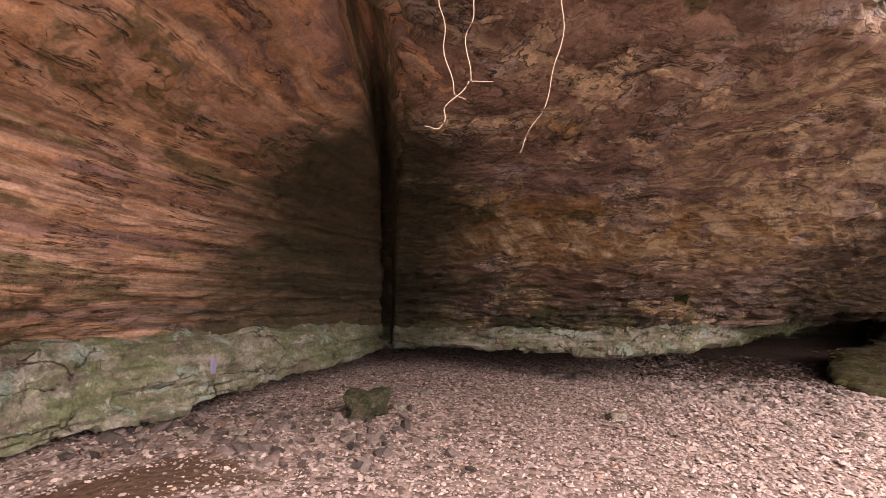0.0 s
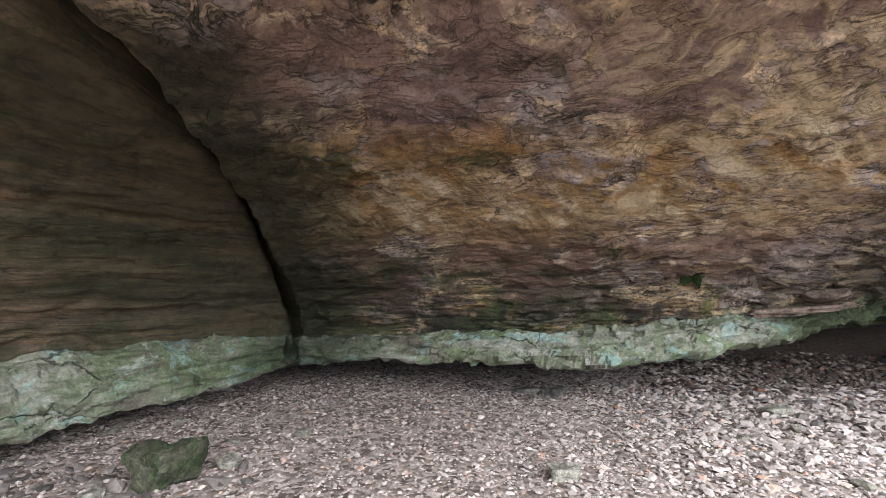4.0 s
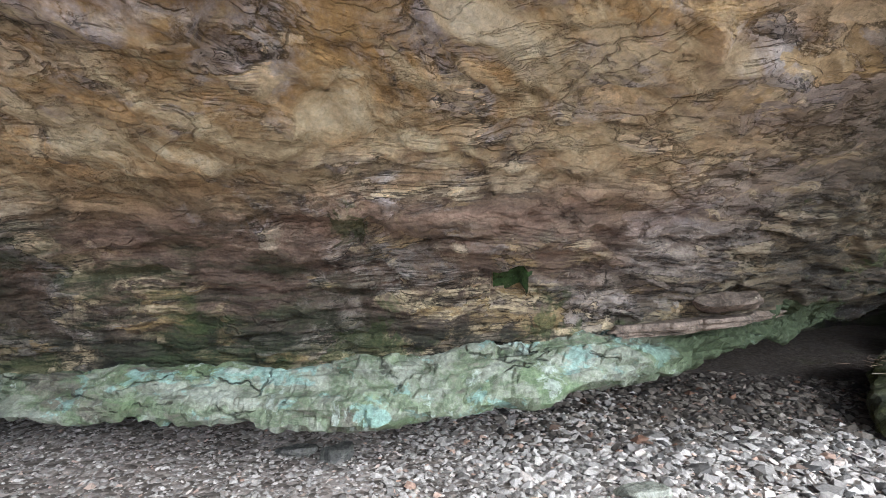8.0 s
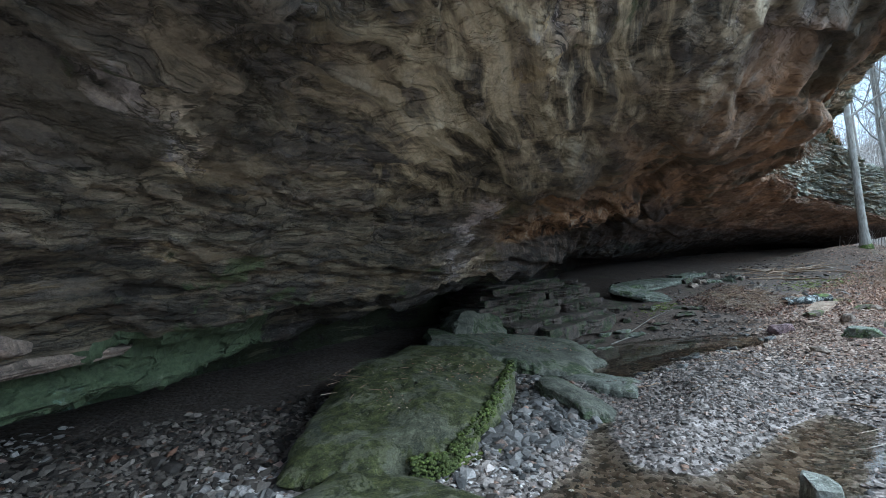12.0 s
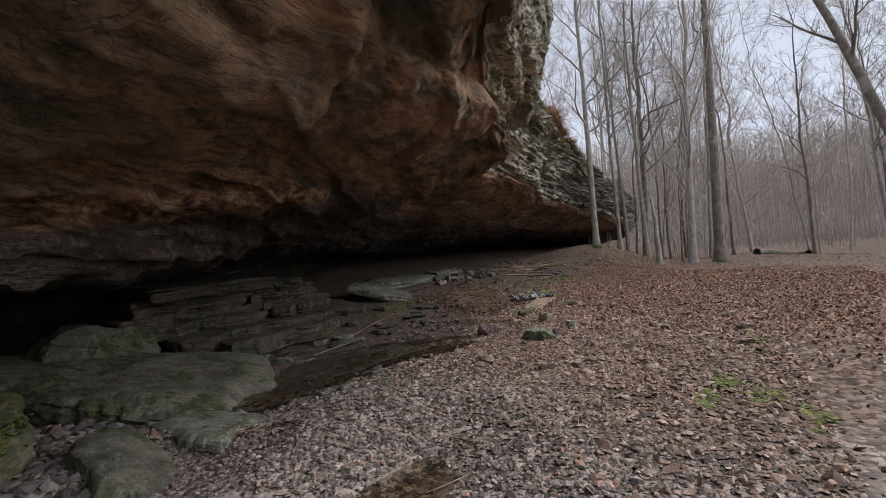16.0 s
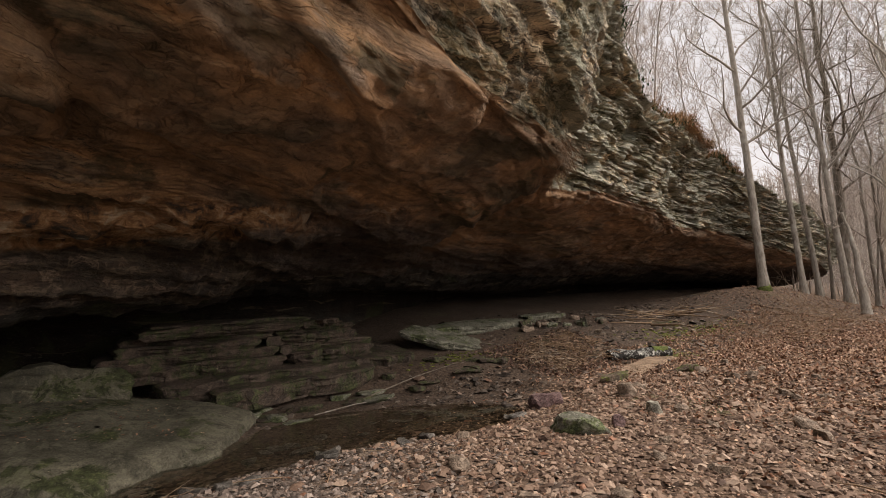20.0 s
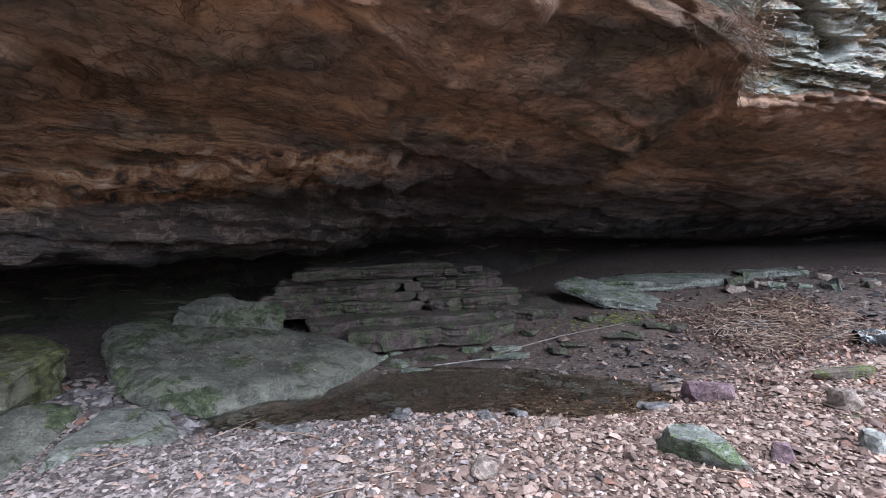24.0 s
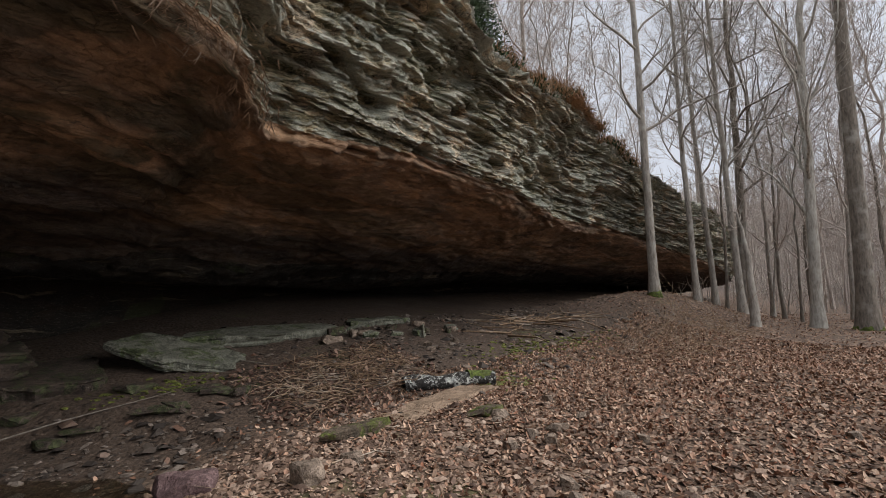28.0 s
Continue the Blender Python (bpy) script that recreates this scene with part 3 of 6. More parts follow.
# a darker set of leaf browns for the twig heap
M_DARKLEAF = island_stones("dark_leaves", (0.0, (0.06, 0.032, 0.024)), (0.5, (0.15, 0.085, 0.06)), (1.0, (0.30, 0.20, 0.145)))
M_MIDGRAVEL = island_stones("creek_gravel", (0.0, (0.04, 0.032, 0.027)), (0.3, (0.11, 0.088, 0.073)), (0.6, (0.20, 0.16, 0.135)), (0.88, (0.33, 0.27, 0.23)), (1.0, (0.27, 0.155, 0.10)))
M_COBBLE = island_stones("cobble", (0.0, (0.045, 0.04, 0.036)), (0.5, (0.115, 0.10, 0.09)), (0.9, (0.21, 0.185, 0.165)), (1.0, (0.16, 0.105, 0.078)))
M_BARK = bark("grey_bark", (0.16, 0.14, 0.115), (0.42, 0.385, 0.335))
M_DARKBARK = bark("dark_bark", (0.09, 0.075, 0.06), (0.26, 0.225, 0.185))
M_BIRCH = bark("pale_bark", (0.20, 0.18, 0.15), (0.52, 0.49, 0.43))
# bark lightened so that its colour holds the haze of distance
M_HAZEBARK = bark("hazy_far_bark", (0.29, 0.245, 0.21), (0.54, 0.47, 0.415))
M_ROTWOOD = bark("dead_wood", (0.05, 0.04, 0.032), (0.16, 0.13, 0.105))
M_TWIG = bark("dead_twig", (0.12, 0.075, 0.045), (0.33, 0.23, 0.15))
M_STONEMOSS = slab_rock("mossy_grey_stone", (0.035, 0.036, 0.022), (0.11, 0.11, 0.07), (0.035, 0.052, 0.02), 0.02, 3.0)
M_LOG = slab_rock("lichen_log", (0.010, 0.009, 0.008), (0.035, 0.032, 0.028), (0.42, 0.43, 0.40), -0.02, 4.0)
M_GRASS = bark("dry_grass", (0.19, 0.105, 0.055), (0.42, 0.265, 0.145))
M_NEEDLE = bark("needles", (0.015, 0.03, 0.012), (0.06, 0.09, 0.04))
M_MARK = bark("blue_paint", (0.17, 0.18, 0.28), (0.30, 0.31, 0.46))
M_ROOT = bark("pale_root", (0.40, 0.33, 0.24), (0.72, 0.62, 0.48))


def ground_material():
    n = Nodes("ground", 0.9, 0.8, 0.02)
    p = n.coord
    x = n.axis(0)
    g = n.noise(p, 22.0, 5, 0.7)
    v = n.add("ShaderNodeTexVoronoi", Vector=p, Scale=17.0)
    bits = n.add("ShaderNodeSeparateColor", Color=v.outputs["Color"]).outputs[0]
    gravel = n.ramp(bits, (0.1, (0.11, 0.087, 0.072)), (0.5, (0.25, 0.20, 0.17)), (0.9, (0.40, 0.33, 0.29)))
    litter = n.ramp(bits, (0.1, (0.045, 0.027, 0.018)), (0.5, (0.11, 0.07, 0.046)), (0.9, (0.22, 0.15, 0.105)))
    edge = n.math("ADD", x, n.math("MULTIPLY", n.math("SUBTRACT", n.noise(p, 0.5, 4), 0.5), 8.0))
    c = n.mix(n.step(edge, 11.5, 15.5), gravel, litter)
    mud = n.step(n.noise(p, 0.8, 5), 0.52, 0.66)
    y = n.axis(1)
    # mud under the overhang, with the overhang's shade painted into its colour
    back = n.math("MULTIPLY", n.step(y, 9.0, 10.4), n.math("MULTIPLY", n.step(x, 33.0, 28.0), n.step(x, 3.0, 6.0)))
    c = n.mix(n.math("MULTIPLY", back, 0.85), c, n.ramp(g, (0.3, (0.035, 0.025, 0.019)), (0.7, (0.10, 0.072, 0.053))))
    moss = n.math("MULTIPLY", n.step(n.noise(p, 0.45, 6, 0.7), 0.60, 0.70), 0.6)
    c = n.mix(moss, c, n.ramp(g, (0.3, (0.05, 0.055, 0.02)), (0.7, (0.13, 0.13, 0.05))))
    c = n.mix(n.math("MULTIPLY", mud, 0.25), c, (0.13, 0.10, 0.075))
    c = n.mix(1.0, c, n.ramp(g, (0.25, 0.62), (0.75, 1.3)), "MULTIPLY")
    u = n.math("ADD", n.math("MULTIPLY", n.math("ADD", x, 2.75), 0.77), n.math("MULTIPLY", n.math("SUBTRACT", y, 3.05), 0.64))
    v_ = n.math("ADD", n.math("MULTIPLY", n.math("ADD", x, 2.75), -0.64), n.math("MULTIPLY", n.math("SUBTRACT", y, 3.05), 0.77))
    wet = n.math("ADD", n.math("MAXIMUM", n.math("MULTIPLY", n.math("ABSOLUTE", u), 0.3), n.math("ABSOLUTE", v_)), n.math("MULTIPLY", n.math("SUBTRACT", n.noise(p, 2.5, 4), 0.5), 0.3))
    c = n.mix(n.step(wet, 0.5, 0.36), c, n.ramp(g, (0.3, (0.07, 0.045, 0.028)), (0.7, (0.15, 0.10, 0.065))))
    silt = n.math("MULTIPLY", n.step(n.axis(2), -0.35, -0.42), n.step(x, 13.6, 13.0))
    c = n.mix(n.math("MULTIPLY", silt, 0.8), c, n.ramp(bits, (0.1, (0.045, 0.03, 0.018)), (0.5, (0.11, 0.07, 0.042)), (0.9, (0.20, 0.14, 0.095))))
    far = n.step(x, 45.0, 90.0)
    c = n.mix(far, c, n.ramp(n.noise(n.stretch(p, 1, 1, 0.2), 0.8, 6, 0.8), (0.3, (0.05, 0.036, 0.028)), (0.7, (0.12, 0.09, 0.072))))
    return n.done(c, n.math("ADD", g, n.math("MULTIPLY", v.outputs["Distance"], -1.2)))


def water_material():
    n = Nodes("creek_water", 0.03, 0.12, 0.004)
    n.bsdf.inputs["Transmission Weight"].default_value = 1.0
    n.bsdf.inputs["IOR"].default_value = 1.33
    n.bsdf.inputs["Specular IOR Level"].default_value = 0.5
    return n.done((0.86, 0.82, 0.70, 1), n.noise(n.coord, 5.0, 2))


M_GROUND, M_WATER = ground_material(), water_material()


# ---- building helpers ----
def mesh_of(name, verts, faces, material, shade=True):
    me = bpy.data.meshes.new(name)
    verts = np.asarray(verts, dtype=np.float32)
    faces = np.asarray(faces, dtype=np.int32)
    k = faces.shape[1]
    me.vertices.add(len(verts))
    me.vertices.foreach_set("co", verts.ravel())
    me.loops.add(faces.size)
    me.loops.foreach_set("vertex_index", faces.ravel())
    me.polygons.add(len(faces))
    me.polygons.foreach_set("loop_start", np.arange(0, faces.size, k, dtype=np.int32))
    me.polygons.foreach_set("loop_total", np.full(len(faces), k, dtype=np.int32))
    me.polygons.foreach_set("use_smooth", np.full(len(faces), shade, dtype=bool))
    me.update(calc_edges=True)
    me.validate()
    me.materials.append(material)
    return me


def sheet_faces(rows, cols):
    a = np.arange(rows * cols).reshape(rows, cols)
    return np.stack([a[:-1, :-1], a[:-1, 1:], a[1:, 1:], a[1:, :-1]], -1).reshape(-1, 4)


def part(name, bm, material, parent, label=""):
    me = bpy.data.meshes.new(name)
    bm.to_mesh(me)
    bm.free()
    me.materials.append(material)
    ob = new(name, me)
    ob.parent = parent
    if label:
        tagged(ob, label)
    return ob


def array_part(name, verts, faces, material, parent, label="", shade=True):
    ob = new(name, mesh_of(name, verts, faces, material, shade))
    ob.parent = parent
    if label:
        tagged(ob, label)
    return ob


# ---- the cliff: cross-sections (y, z) from the back of the foot gap, over ledge, wall and roof, to lip, face and brow ----
SECTIONS = []


def section(x, gap, lip, ledge, notch, wall, roof_in, roof_out, drip, face, brow):
    SECTIONS.append((x, ((gap, -0.3), (gap - 0.3, lip[1] + 0.12), lip, ledge, notch, wall, roof_in, roof_out, drip, face, brow, (brow[0] + 5, brow[1] + 0.7), (brow[0] + 14, brow[1] + 1.6))))


section(-0.55, 10.0, (8.05, 0.50), (8.02, 0.82), (8.15, 0.90), (7.75, 1.50), (6.70, 2.15), (5.00, 2.96), (1.5, 3.40), (1.2, 4.4), (2.4, 7.0))
section(1.5, 11.0, (8.10, 0.50), (8.06, 0.82), (8.18, 0.90), (7.68, 1.60), (6.65, 2.13), (4.90, 2.95), (2.2, 3.40), (1.9, 4.4), (2.8, 7.0))
section(3.3, 11.5, (7.98, 0.48), (8.02, 0.82), (8.14, 0.90), (7.82, 1.45), (7.00, 2.10), (5.55, 2.74), (3.3, 3.45), (3.0, 4.4), (3.4, 7.0))
section(5.0, 12.0, (8.32, 0.66), (8.28, 0.98), (8.38, 1.05), (7.95, 1.50), (7.32, 2.02), (6.20, 2.44), (4.6, 3.2), (4.3, 4.3), (4.6, 7.0))
section(6.2, 12.5, (8.98, 0.68), (8.85, 0.95), (8.62, 1.16), (8.20, 1.55), (7.62, 2.00), (6.72, 2.32), (5.2, 3.1), (4.9, 4.3), (5.1, 7.0))
section(7.5, 13.0, (9.90, 0.80), (9.55, 0.98), (8.92, 1.16), (8.55, 1.60), (7.95, 2.05), (6.75, 2.40), (5.8, 2.98), (5.5, 4.3), (5.6, 7.0))
section(8.8, 13.5, (9.90, 1.10), (9.50, 1.20), (9.20, 1.28), (8.80, 1.75), (8.25, 2.05), (6.85, 2.60), (5.85, 3.1), (5.55, 4.3), (5.6, 7.0))
section(10.2, 14.0, (10.3, 1.22), (9.90, 1.26), (9.55, 1.33), (9.10, 1.80), (8.45, 2.22), (6.95, 2.75), (5.85, 3.25), (5.55, 4.2), (5.6, 7.0))
section(11.6, 14.5, (10.9, 1.30), (10.3, 1.33), (9.95, 1.40), (9.45, 1.88), (8.62, 2.38), (7.00, 2.85), (5.75, 3.35), (5.45, 4.1), (5.5, 7.0))
section(12.6, 14.5, (11.6, 1.38), (11.0, 1.42), (10.5, 1.55), (9.60, 2.10), (8.60, 2.60), (7.10, 2.92), (5.9, 3.42), (5.6, 4.0), (5.8, 7.0))
section(13.7, 14.6, (12.8, 1.38), (12.3, 1.40), (11.6, 1.52), (9.75, 2.36), (8.95, 2.70), (7.50, 2.95), (6.75, 3.32), (6.35, 3.92), (6.2, 7.0))
section(15.0, 14.8, (13.1, 1.52), (12.6, 1.62), (11.9, 1.88), (10.4, 2.55), (9.20, 2.84), (8.20, 3.02), (7.35, 3.15), (6.90, 3.98), (6.7, 7.2))
section(16.4, 15.2, (13.6, 1.60), (13.0, 1.72), (12.3, 2.00), (10.9, 2.60), (10.0, 2.86), (8.75, 3.08), (7.85, 3.28), (7.10, 4.35), (6.9, 7.6))
section(17.9, 15.8, (14.0, 1.70), (13.5, 1.80), (12.8, 2.06), (11.5, 2.60), (10.4, 2.90), (9.35, 3.10), (8.45, 3.32), (7.62, 4.55), (7.2, 8.0))
section(18.35, 16.0, (14.1, 1.70), (13.6, 1.82), (13.0, 2.15), (11.9, 2.82), (10.7, 3.0), (10.0, 3.08), (9.60, 3.14), (8.90, 4.45), (7.8, 7.2))
section(21.0, 17.0, (15.0, 1.62), (14.4, 1.80), (13.7, 2.16), (12.7, 2.78), (11.6, 3.02), (10.6, 3.15), (9.85, 3.38), (9.25, 4.70), (9.05, 6.3))
section(22.4, 17.5, (15.3, 1.61), (14.6, 1.81), (13.8, 2.14), (12.7, 2.64), (11.7, 2.98), (10.8, 3.17), (10.1, 3.40), (9.55, 4.60), (9.6, 5.6))
section(24.3, 18.0, (15.8, 1.60), (15.0, 1.84), (14.2, 2.16), (13.1, 2.66), (12.1, 3.00), (11.2, 3.20), (10.45, 3.42), (10.0, 5.00), (9.95, 5.8))
section(28.2, 19.0, (16.4, 1.90), (15.6, 2.00), (14.9, 2.24), (13.9, 2.74), (13.0, 3.05), (12.4, 3.24), (11.75, 3.46), (11.2, 5.00), (10.9, 6.9))
section(30.5, 19.4, (16.6, 1.90), (15.8, 2.00), (15.0, 2.24), (14.0, 2.74), (13.0, 3.05), (12.4, 3.24), (11.85, 3.5), (11.3, 5.00), (11.2, 6.3))
section(33.0, 19.5, (16.6, 2.00), (15.8, 2.20), (15.0, 2.40), (14.1, 2.80), (13.4, 3.10), (12.7, 3.30), (12.00, 3.60), (11.6, 4.70), (11.4, 6.0))
section(40.0, 19.5, (16.4, 2.00), (15.6, 2.10), (14.8, 2.30), (14.0, 2.60), (13.4, 2.80), (12.9, 3.00), (12.2, 3.30), (11.8, 4.30), (11.8, 6.0))
section(46.0, 19.5, (16.4, 1.90), (15.6, 2.00), (14.8, 2.10), (14.0, 2.30), (13.4, 2.50), (12.9, 2.60), (12.2, 2.90), (11.6, 4.20), (11.8, 5.9))
section(52.0, 20.0, (16.8, 1.30), (16.2, 1.40), (15.6, 1.50), (15.0, 1.60), (14.4, 1.80), (13.4, 1.90), (12.8, 2.20), (12.0, 3.40), (12.0, 5.0))


def spline_rows(ctrl, counts):
    """Catmull-Rom through control rows (k, n, 2): counts samples on each span."""
    out = []
    k = len(ctrl)
    for s in range(k - 1):
        a, b, c, d = ctrl[max(s - 1, 0)], ctrl[s], ctrl[s + 1], ctrl[min(s + 2, k - 1)]
        for t in np.arange(counts[s]) / counts[s]:
            cat = 0.5 * (2 * b + (c - a) * t + (2 * a - 5 * b + 4 * c - d) * t * t + (3 * b - a - 3 * c + d) * t ** 3)
            out.append(0.6 * cat + 0.4 * (b + (c - b) * t))
    out.append(ctrl[-1])
    return np.array(out)


def normals_of(P):
    du, dv = np.gradient(P, axis=0), np.gradient(P, axis=1)
    n = np.cross(dv, du)
    return n / np.maximum(np.linalg.norm(n, axis=-1, keepdims=True), 1e-9)


def rock_relief(P, strength, plates, flutes, dip=(0.0, 0.0), steps=1.0):
    """How far the rock stands out: swells, bedding steps, broken plates and grit; flutes: the slanting scallops of one weathered bed."""
    x, y, z = P[..., 0], P[..., 1], P[..., 2]
    zz = z + dip[0] * x + dip[1] * y + 0.10 * fbm(x * 0.5, y * 0.5, z * 0.3, 3, 5) + 0.03 * x * np.sin(x * 0.13)
    d = 0.10 * fbm(x * 0.55, y * 0.55, z * 0.7, 3, 11)
    d = d + 0.05 * plates * vnoise(x * 0.45, y * 0.6, zz * 4.5, 21, 3.5) + 0.03 * plates * vnoise(x * 1.1, y * 1.2, zz * 10.0, 23, 4.0)
    d = d + 0.022 * plates * vnoise(x * 2.3, y * 2.3, zz * 24.0, 25, 3.0)
    chip = fbm(x * 2.6, y * 2.6, zz * 5.0, 4, 31)
    d = d + 0.016 * np.tanh(chip * 5) + 0.012 * np.tanh(6 * fbm(x * 6, y * 6, zz * 11, 3, 35)) + 0.012 * fbm(x * 11, y * 11, z * 14, 3, 41)
    # broken plates: each has its own height and a slight tilt of its own
    for size, high, amp, tilt, seed in ((0.62, 0.16, 0.045, 0.035, 201), (0.25, 0.07, 0.026, 0.022, 211)):
        wx, wy = x + 0.12 * fbm(x * 2, y * 2, z * 2, 2, seed + 5), y + 0.12 * fbm(x * 2 + 9, y * 2, z * 2, 2, seed + 6)
        c = cells(wx / size, wy / size, zz / high, seed)
        d = d + plates * (amp * (c[0] * 2 - 1) + tilt * (c[1] * 2 - 1) * c[3] + tilt * (c[2] * 2 - 1) * c[4] - tilt * 0.8 * c[5])
    if flutes is not None:
        for fx, fy, amp, on in ((7.5, 5.0, 0.06, smooth(3.4, 2.4, x)), (2.8, 4.4, 0.09, smooth(2.4, 3.4, x))):
            g = x * fx - y * fy + 1.8 * fbm(x * 0.8, y * 0.8, z, 3, 51)
            ridge = 1 - np.abs(vnoise(g, x * 0.9 + y * 0.7, z * 0.8, 53))
            d = d + on * flutes * amp * (ridge ** 2 - 0.4)
        # broad ceiling steps, where whole beds have dropped away
        d = d + 0.17 * smooth(7.5, 11.0, x) * smooth(20.0, 18.0, x) * vnoise(x * 0.28, y * 0.4, zz * 3.0 + 0.5 * fbm(x * 0.4, y * 0.4, 0 * x, 2, 57), 55, 5.0) * steps
    return strength * d


ctrl_x = np.array([s[0] for s in SECTIONS])
ctrl = np.array([s[1] for s in SECTIONS])
xs = np.concatenate([np.arange(-0.55, 8, 0.028), np.arange(8, 20, 0.042), np.arange(20, 34, 0.05), np.arange(34, 52.1, 0.16)])
rows = np.zeros((ctrl.shape[1], len(xs), 2))
for r in range(ctrl.shape[1]):
    for c in range(2):
        v = np.interp(xs, ctrl_x, ctrl[:, r, c])
        wide = np.interp(np.arange(-0.55, 52.1, 0.05), xs, v)
        ker = np.hanning(17)
        wide = np.convolve(np.pad(wide, 8, mode="edge"), ker / ker.sum(), "valid")
        rows[r, :, c] = np.interp(xs, np.arange(-0.55, 52.1, 0.05), wide)
spans = (4, 12, 14, 12, 32, 46, 62, 58, 60, 84, 14, 6)
prof = spline_rows(rows, spans)
P = np.concatenate([np.broadcast_to(xs[None, :, None], prof.shape[:2] + (1,)), prof], -1)
# the parting slants from the foot of the corner out along the roof
P[..., 0] += (np.interp(P[..., 1], [2.5, 5.0, 8.1], [-0.42, -0.6, -0.9]) + 0.55) * smooth(2.5, -0.55, P[..., 0])
N = normals_of(P)
span_of = np.concatenate([[i] * s for i, s in enumerate(spans)] + [[len(spans) - 1]])
strength = np.array([0.3, 0.4, 0.8, 0.9, 1.05, 1.05, 0.95, 0.95, 0.9, 0.95, 0.9, 1.0])[span_of][:, None] * np.ones(len(xs))[None, :]
strength = strength * (1 + 0.55 * smooth(17.5, 19.5, P[..., 0]) * (span_of[:, None] >= 8))
zone = smooth(2.0, 2.3, P[..., 2]) * smooth(3.0, 2.6, P[..., 2]) * smooth(-0.3, 0.8, P[..., 0]) * smooth(11.0, 8.0, P[..., 0]) * (span_of[:, None] <= 7)
plates = 1 - 0.35 * (span_of[:, None] >= 8) - 0.3 * (span_of[:, None] == 4) - 0.3 * ((span_of[:, None] >= 5) & (span_of[:, None] <= 7)) + np.zeros_like(zone)
plates = plates * (1 - 0.5 * smooth(9.0, 11.5, P[..., 0]) * (span_of[:, None] >= 4) * (span_of[:, None] <= 7))
d = rock_relief(P, strength, plates, zone, steps=(span_of[:, None] >= 5) * (span_of[:, None] <= 8) * 1.0)
ledges = vnoise(P[..., 0] * 0.22, P[..., 1] * 0.25, (P[..., 2] + 0.12 * fbm(P[..., 0] * 0.4, P[..., 1] * 0.4, 0 * d, 3, 65)) * 2.6, 67, 5.0)
bed_z = P[..., 2] + 0.04 * fbm(P[..., 0] * 0.5, P[..., 1] * 0.5, 0 * d, 3, 165)
for thick, amp, seed in ((0.42, 0.85, 171), (0.17, 0.4, 175), (0.075, 0.14, 179)):
    turn = bed_z / thick + 0.9 * vnoise(P[..., 0] * 0.35, P[..., 1] * 0.35, P[..., 2] * 0.6, seed)
    # each bed stands out at its sharp lower lip and weathers back above it
    ledges = ledges + amp * (0.5 - (turn - np.floor(turn))) * (0.45 + 0.9 * hash01(np.floor(turn).astype(np.int64), np.floor(P[..., 0] * 0.5 + turn * 0.3).astype(np.int64), np.zeros(d.shape, np.int64), seed + 1))
d = d + 0.16 * ledges * smooth(17.5, 19.0, P[..., 0]) * (span_of[:, None] >= 8) * (span_of[:, None] <= 10)
# the sloping roof is cut into beds: each ends in a sharp lip and runs back level under it
roof_z = P[..., 2] + 0.03 * (P[..., 0] - 12) + 0.10 * fbm(P[..., 0] * 0.35, P[..., 1] * 0.35, 0 * d, 3, 321)
in_roof = smooth(9.0, 11.0, P[..., 0]) * (1 - 0.5 * smooth(17.0, 20.0, P[..., 0])) * (span_of[:, None] >= 4) * (span_of[:, None] <= 7)
for thick, amp, seed in ((0.36, 0.22, 323), (0.15, 0.08, 327)):
    turn = roof_z / thick + 0.7 * vnoise(P[..., 0] * 0.3, P[..., 1] * 0.3, P[..., 2] * 0.5, seed)
    tooth = turn - np.floor(turn)
    tooth = np.where(tooth < 0.12, 0.5 - (0.12 - tooth) / 0.12, 0.5 - (tooth - 0.12) / 0.88)
    d = d + amp * in_roof * tooth * (0.7 + 0.6 * vnoise(P[..., 0] * 0.4, np.floor(turn) * 7.31, P[..., 1] * 0.3, seed + 1))
# a lower roof bed ends in a broken edge; further in, a curled band stands out over a recess
wob = 0.12 * fbm(P[..., 0] * 1.3, P[..., 1] * 1.3, 0 * d, 3, 301)
d = d + 0.13 * smooth(12.3, 12.2, P[..., 0] + wob + 0.5 * np.maximum(7.6 - P[..., 1], 0)) * smooth(8.5, 10.0, P[..., 0]) * smooth(8.9, 8.3, P[..., 1] + wob) * (span_of[:, None] >= 5) * (span_of[:, None] <= 7)
over = P[..., 2] - 2.12 - 0.127 * (P[..., 0] - 12.5) + wob
hold = smooth(9.5, 11.0, P[..., 0]) * smooth(17.5, 15.5, P[..., 0]) * (span_of[:, None] >= 3) * (span_of[:, None] <= 6)
curls = 1 - np.abs(vnoise(P[..., 0] * 1.5 + 4 * wob, P[..., 1] * 1.6 - 5 * wob, P[..., 2] * 3.5, 303))
d = d + hold * (np.exp(-(over / 0.13) ** 2) * (0.09 + 0.24 * (curls ** 2 - 0.4)) - 0.20 * np.exp(-((over + 0.28) / 0.13) ** 2) + 0.05 * smooth(-0.4, -0.5, over) * (curls ** 2 - 0.3))
# hollows weathered into the far face, and the slot where the block has parted from the cliff
pock = vnoise(P[..., 0] * 1.5, P[..., 1] * 1.2, P[..., 2] * 3.4, 61) + 0.5 * vnoise(P[..., 0] * 3.1, P[..., 1] * 3, P[..., 2] * 6.5, 63)
pock = pock + 0.5 * fbm(P[..., 0] * 0.5, P[..., 1] * 0.5, P[..., 2] * 0.9, 3, 69)
d = d - 0.32 * smooth(0.25, 0.8, pock) * smooth(18.0, 19.5, P[..., 0]) * (span_of[:, None] >= 8) * (span_of[:, None] <= 10)
d = d - 0.30 * np.exp(-((xs[None] + 0.55) / np.interp(P[..., 1], [3, 6, 8], [0.12, 0.06, 0.045])) ** 2) * (span_of[:, None] <= 8)
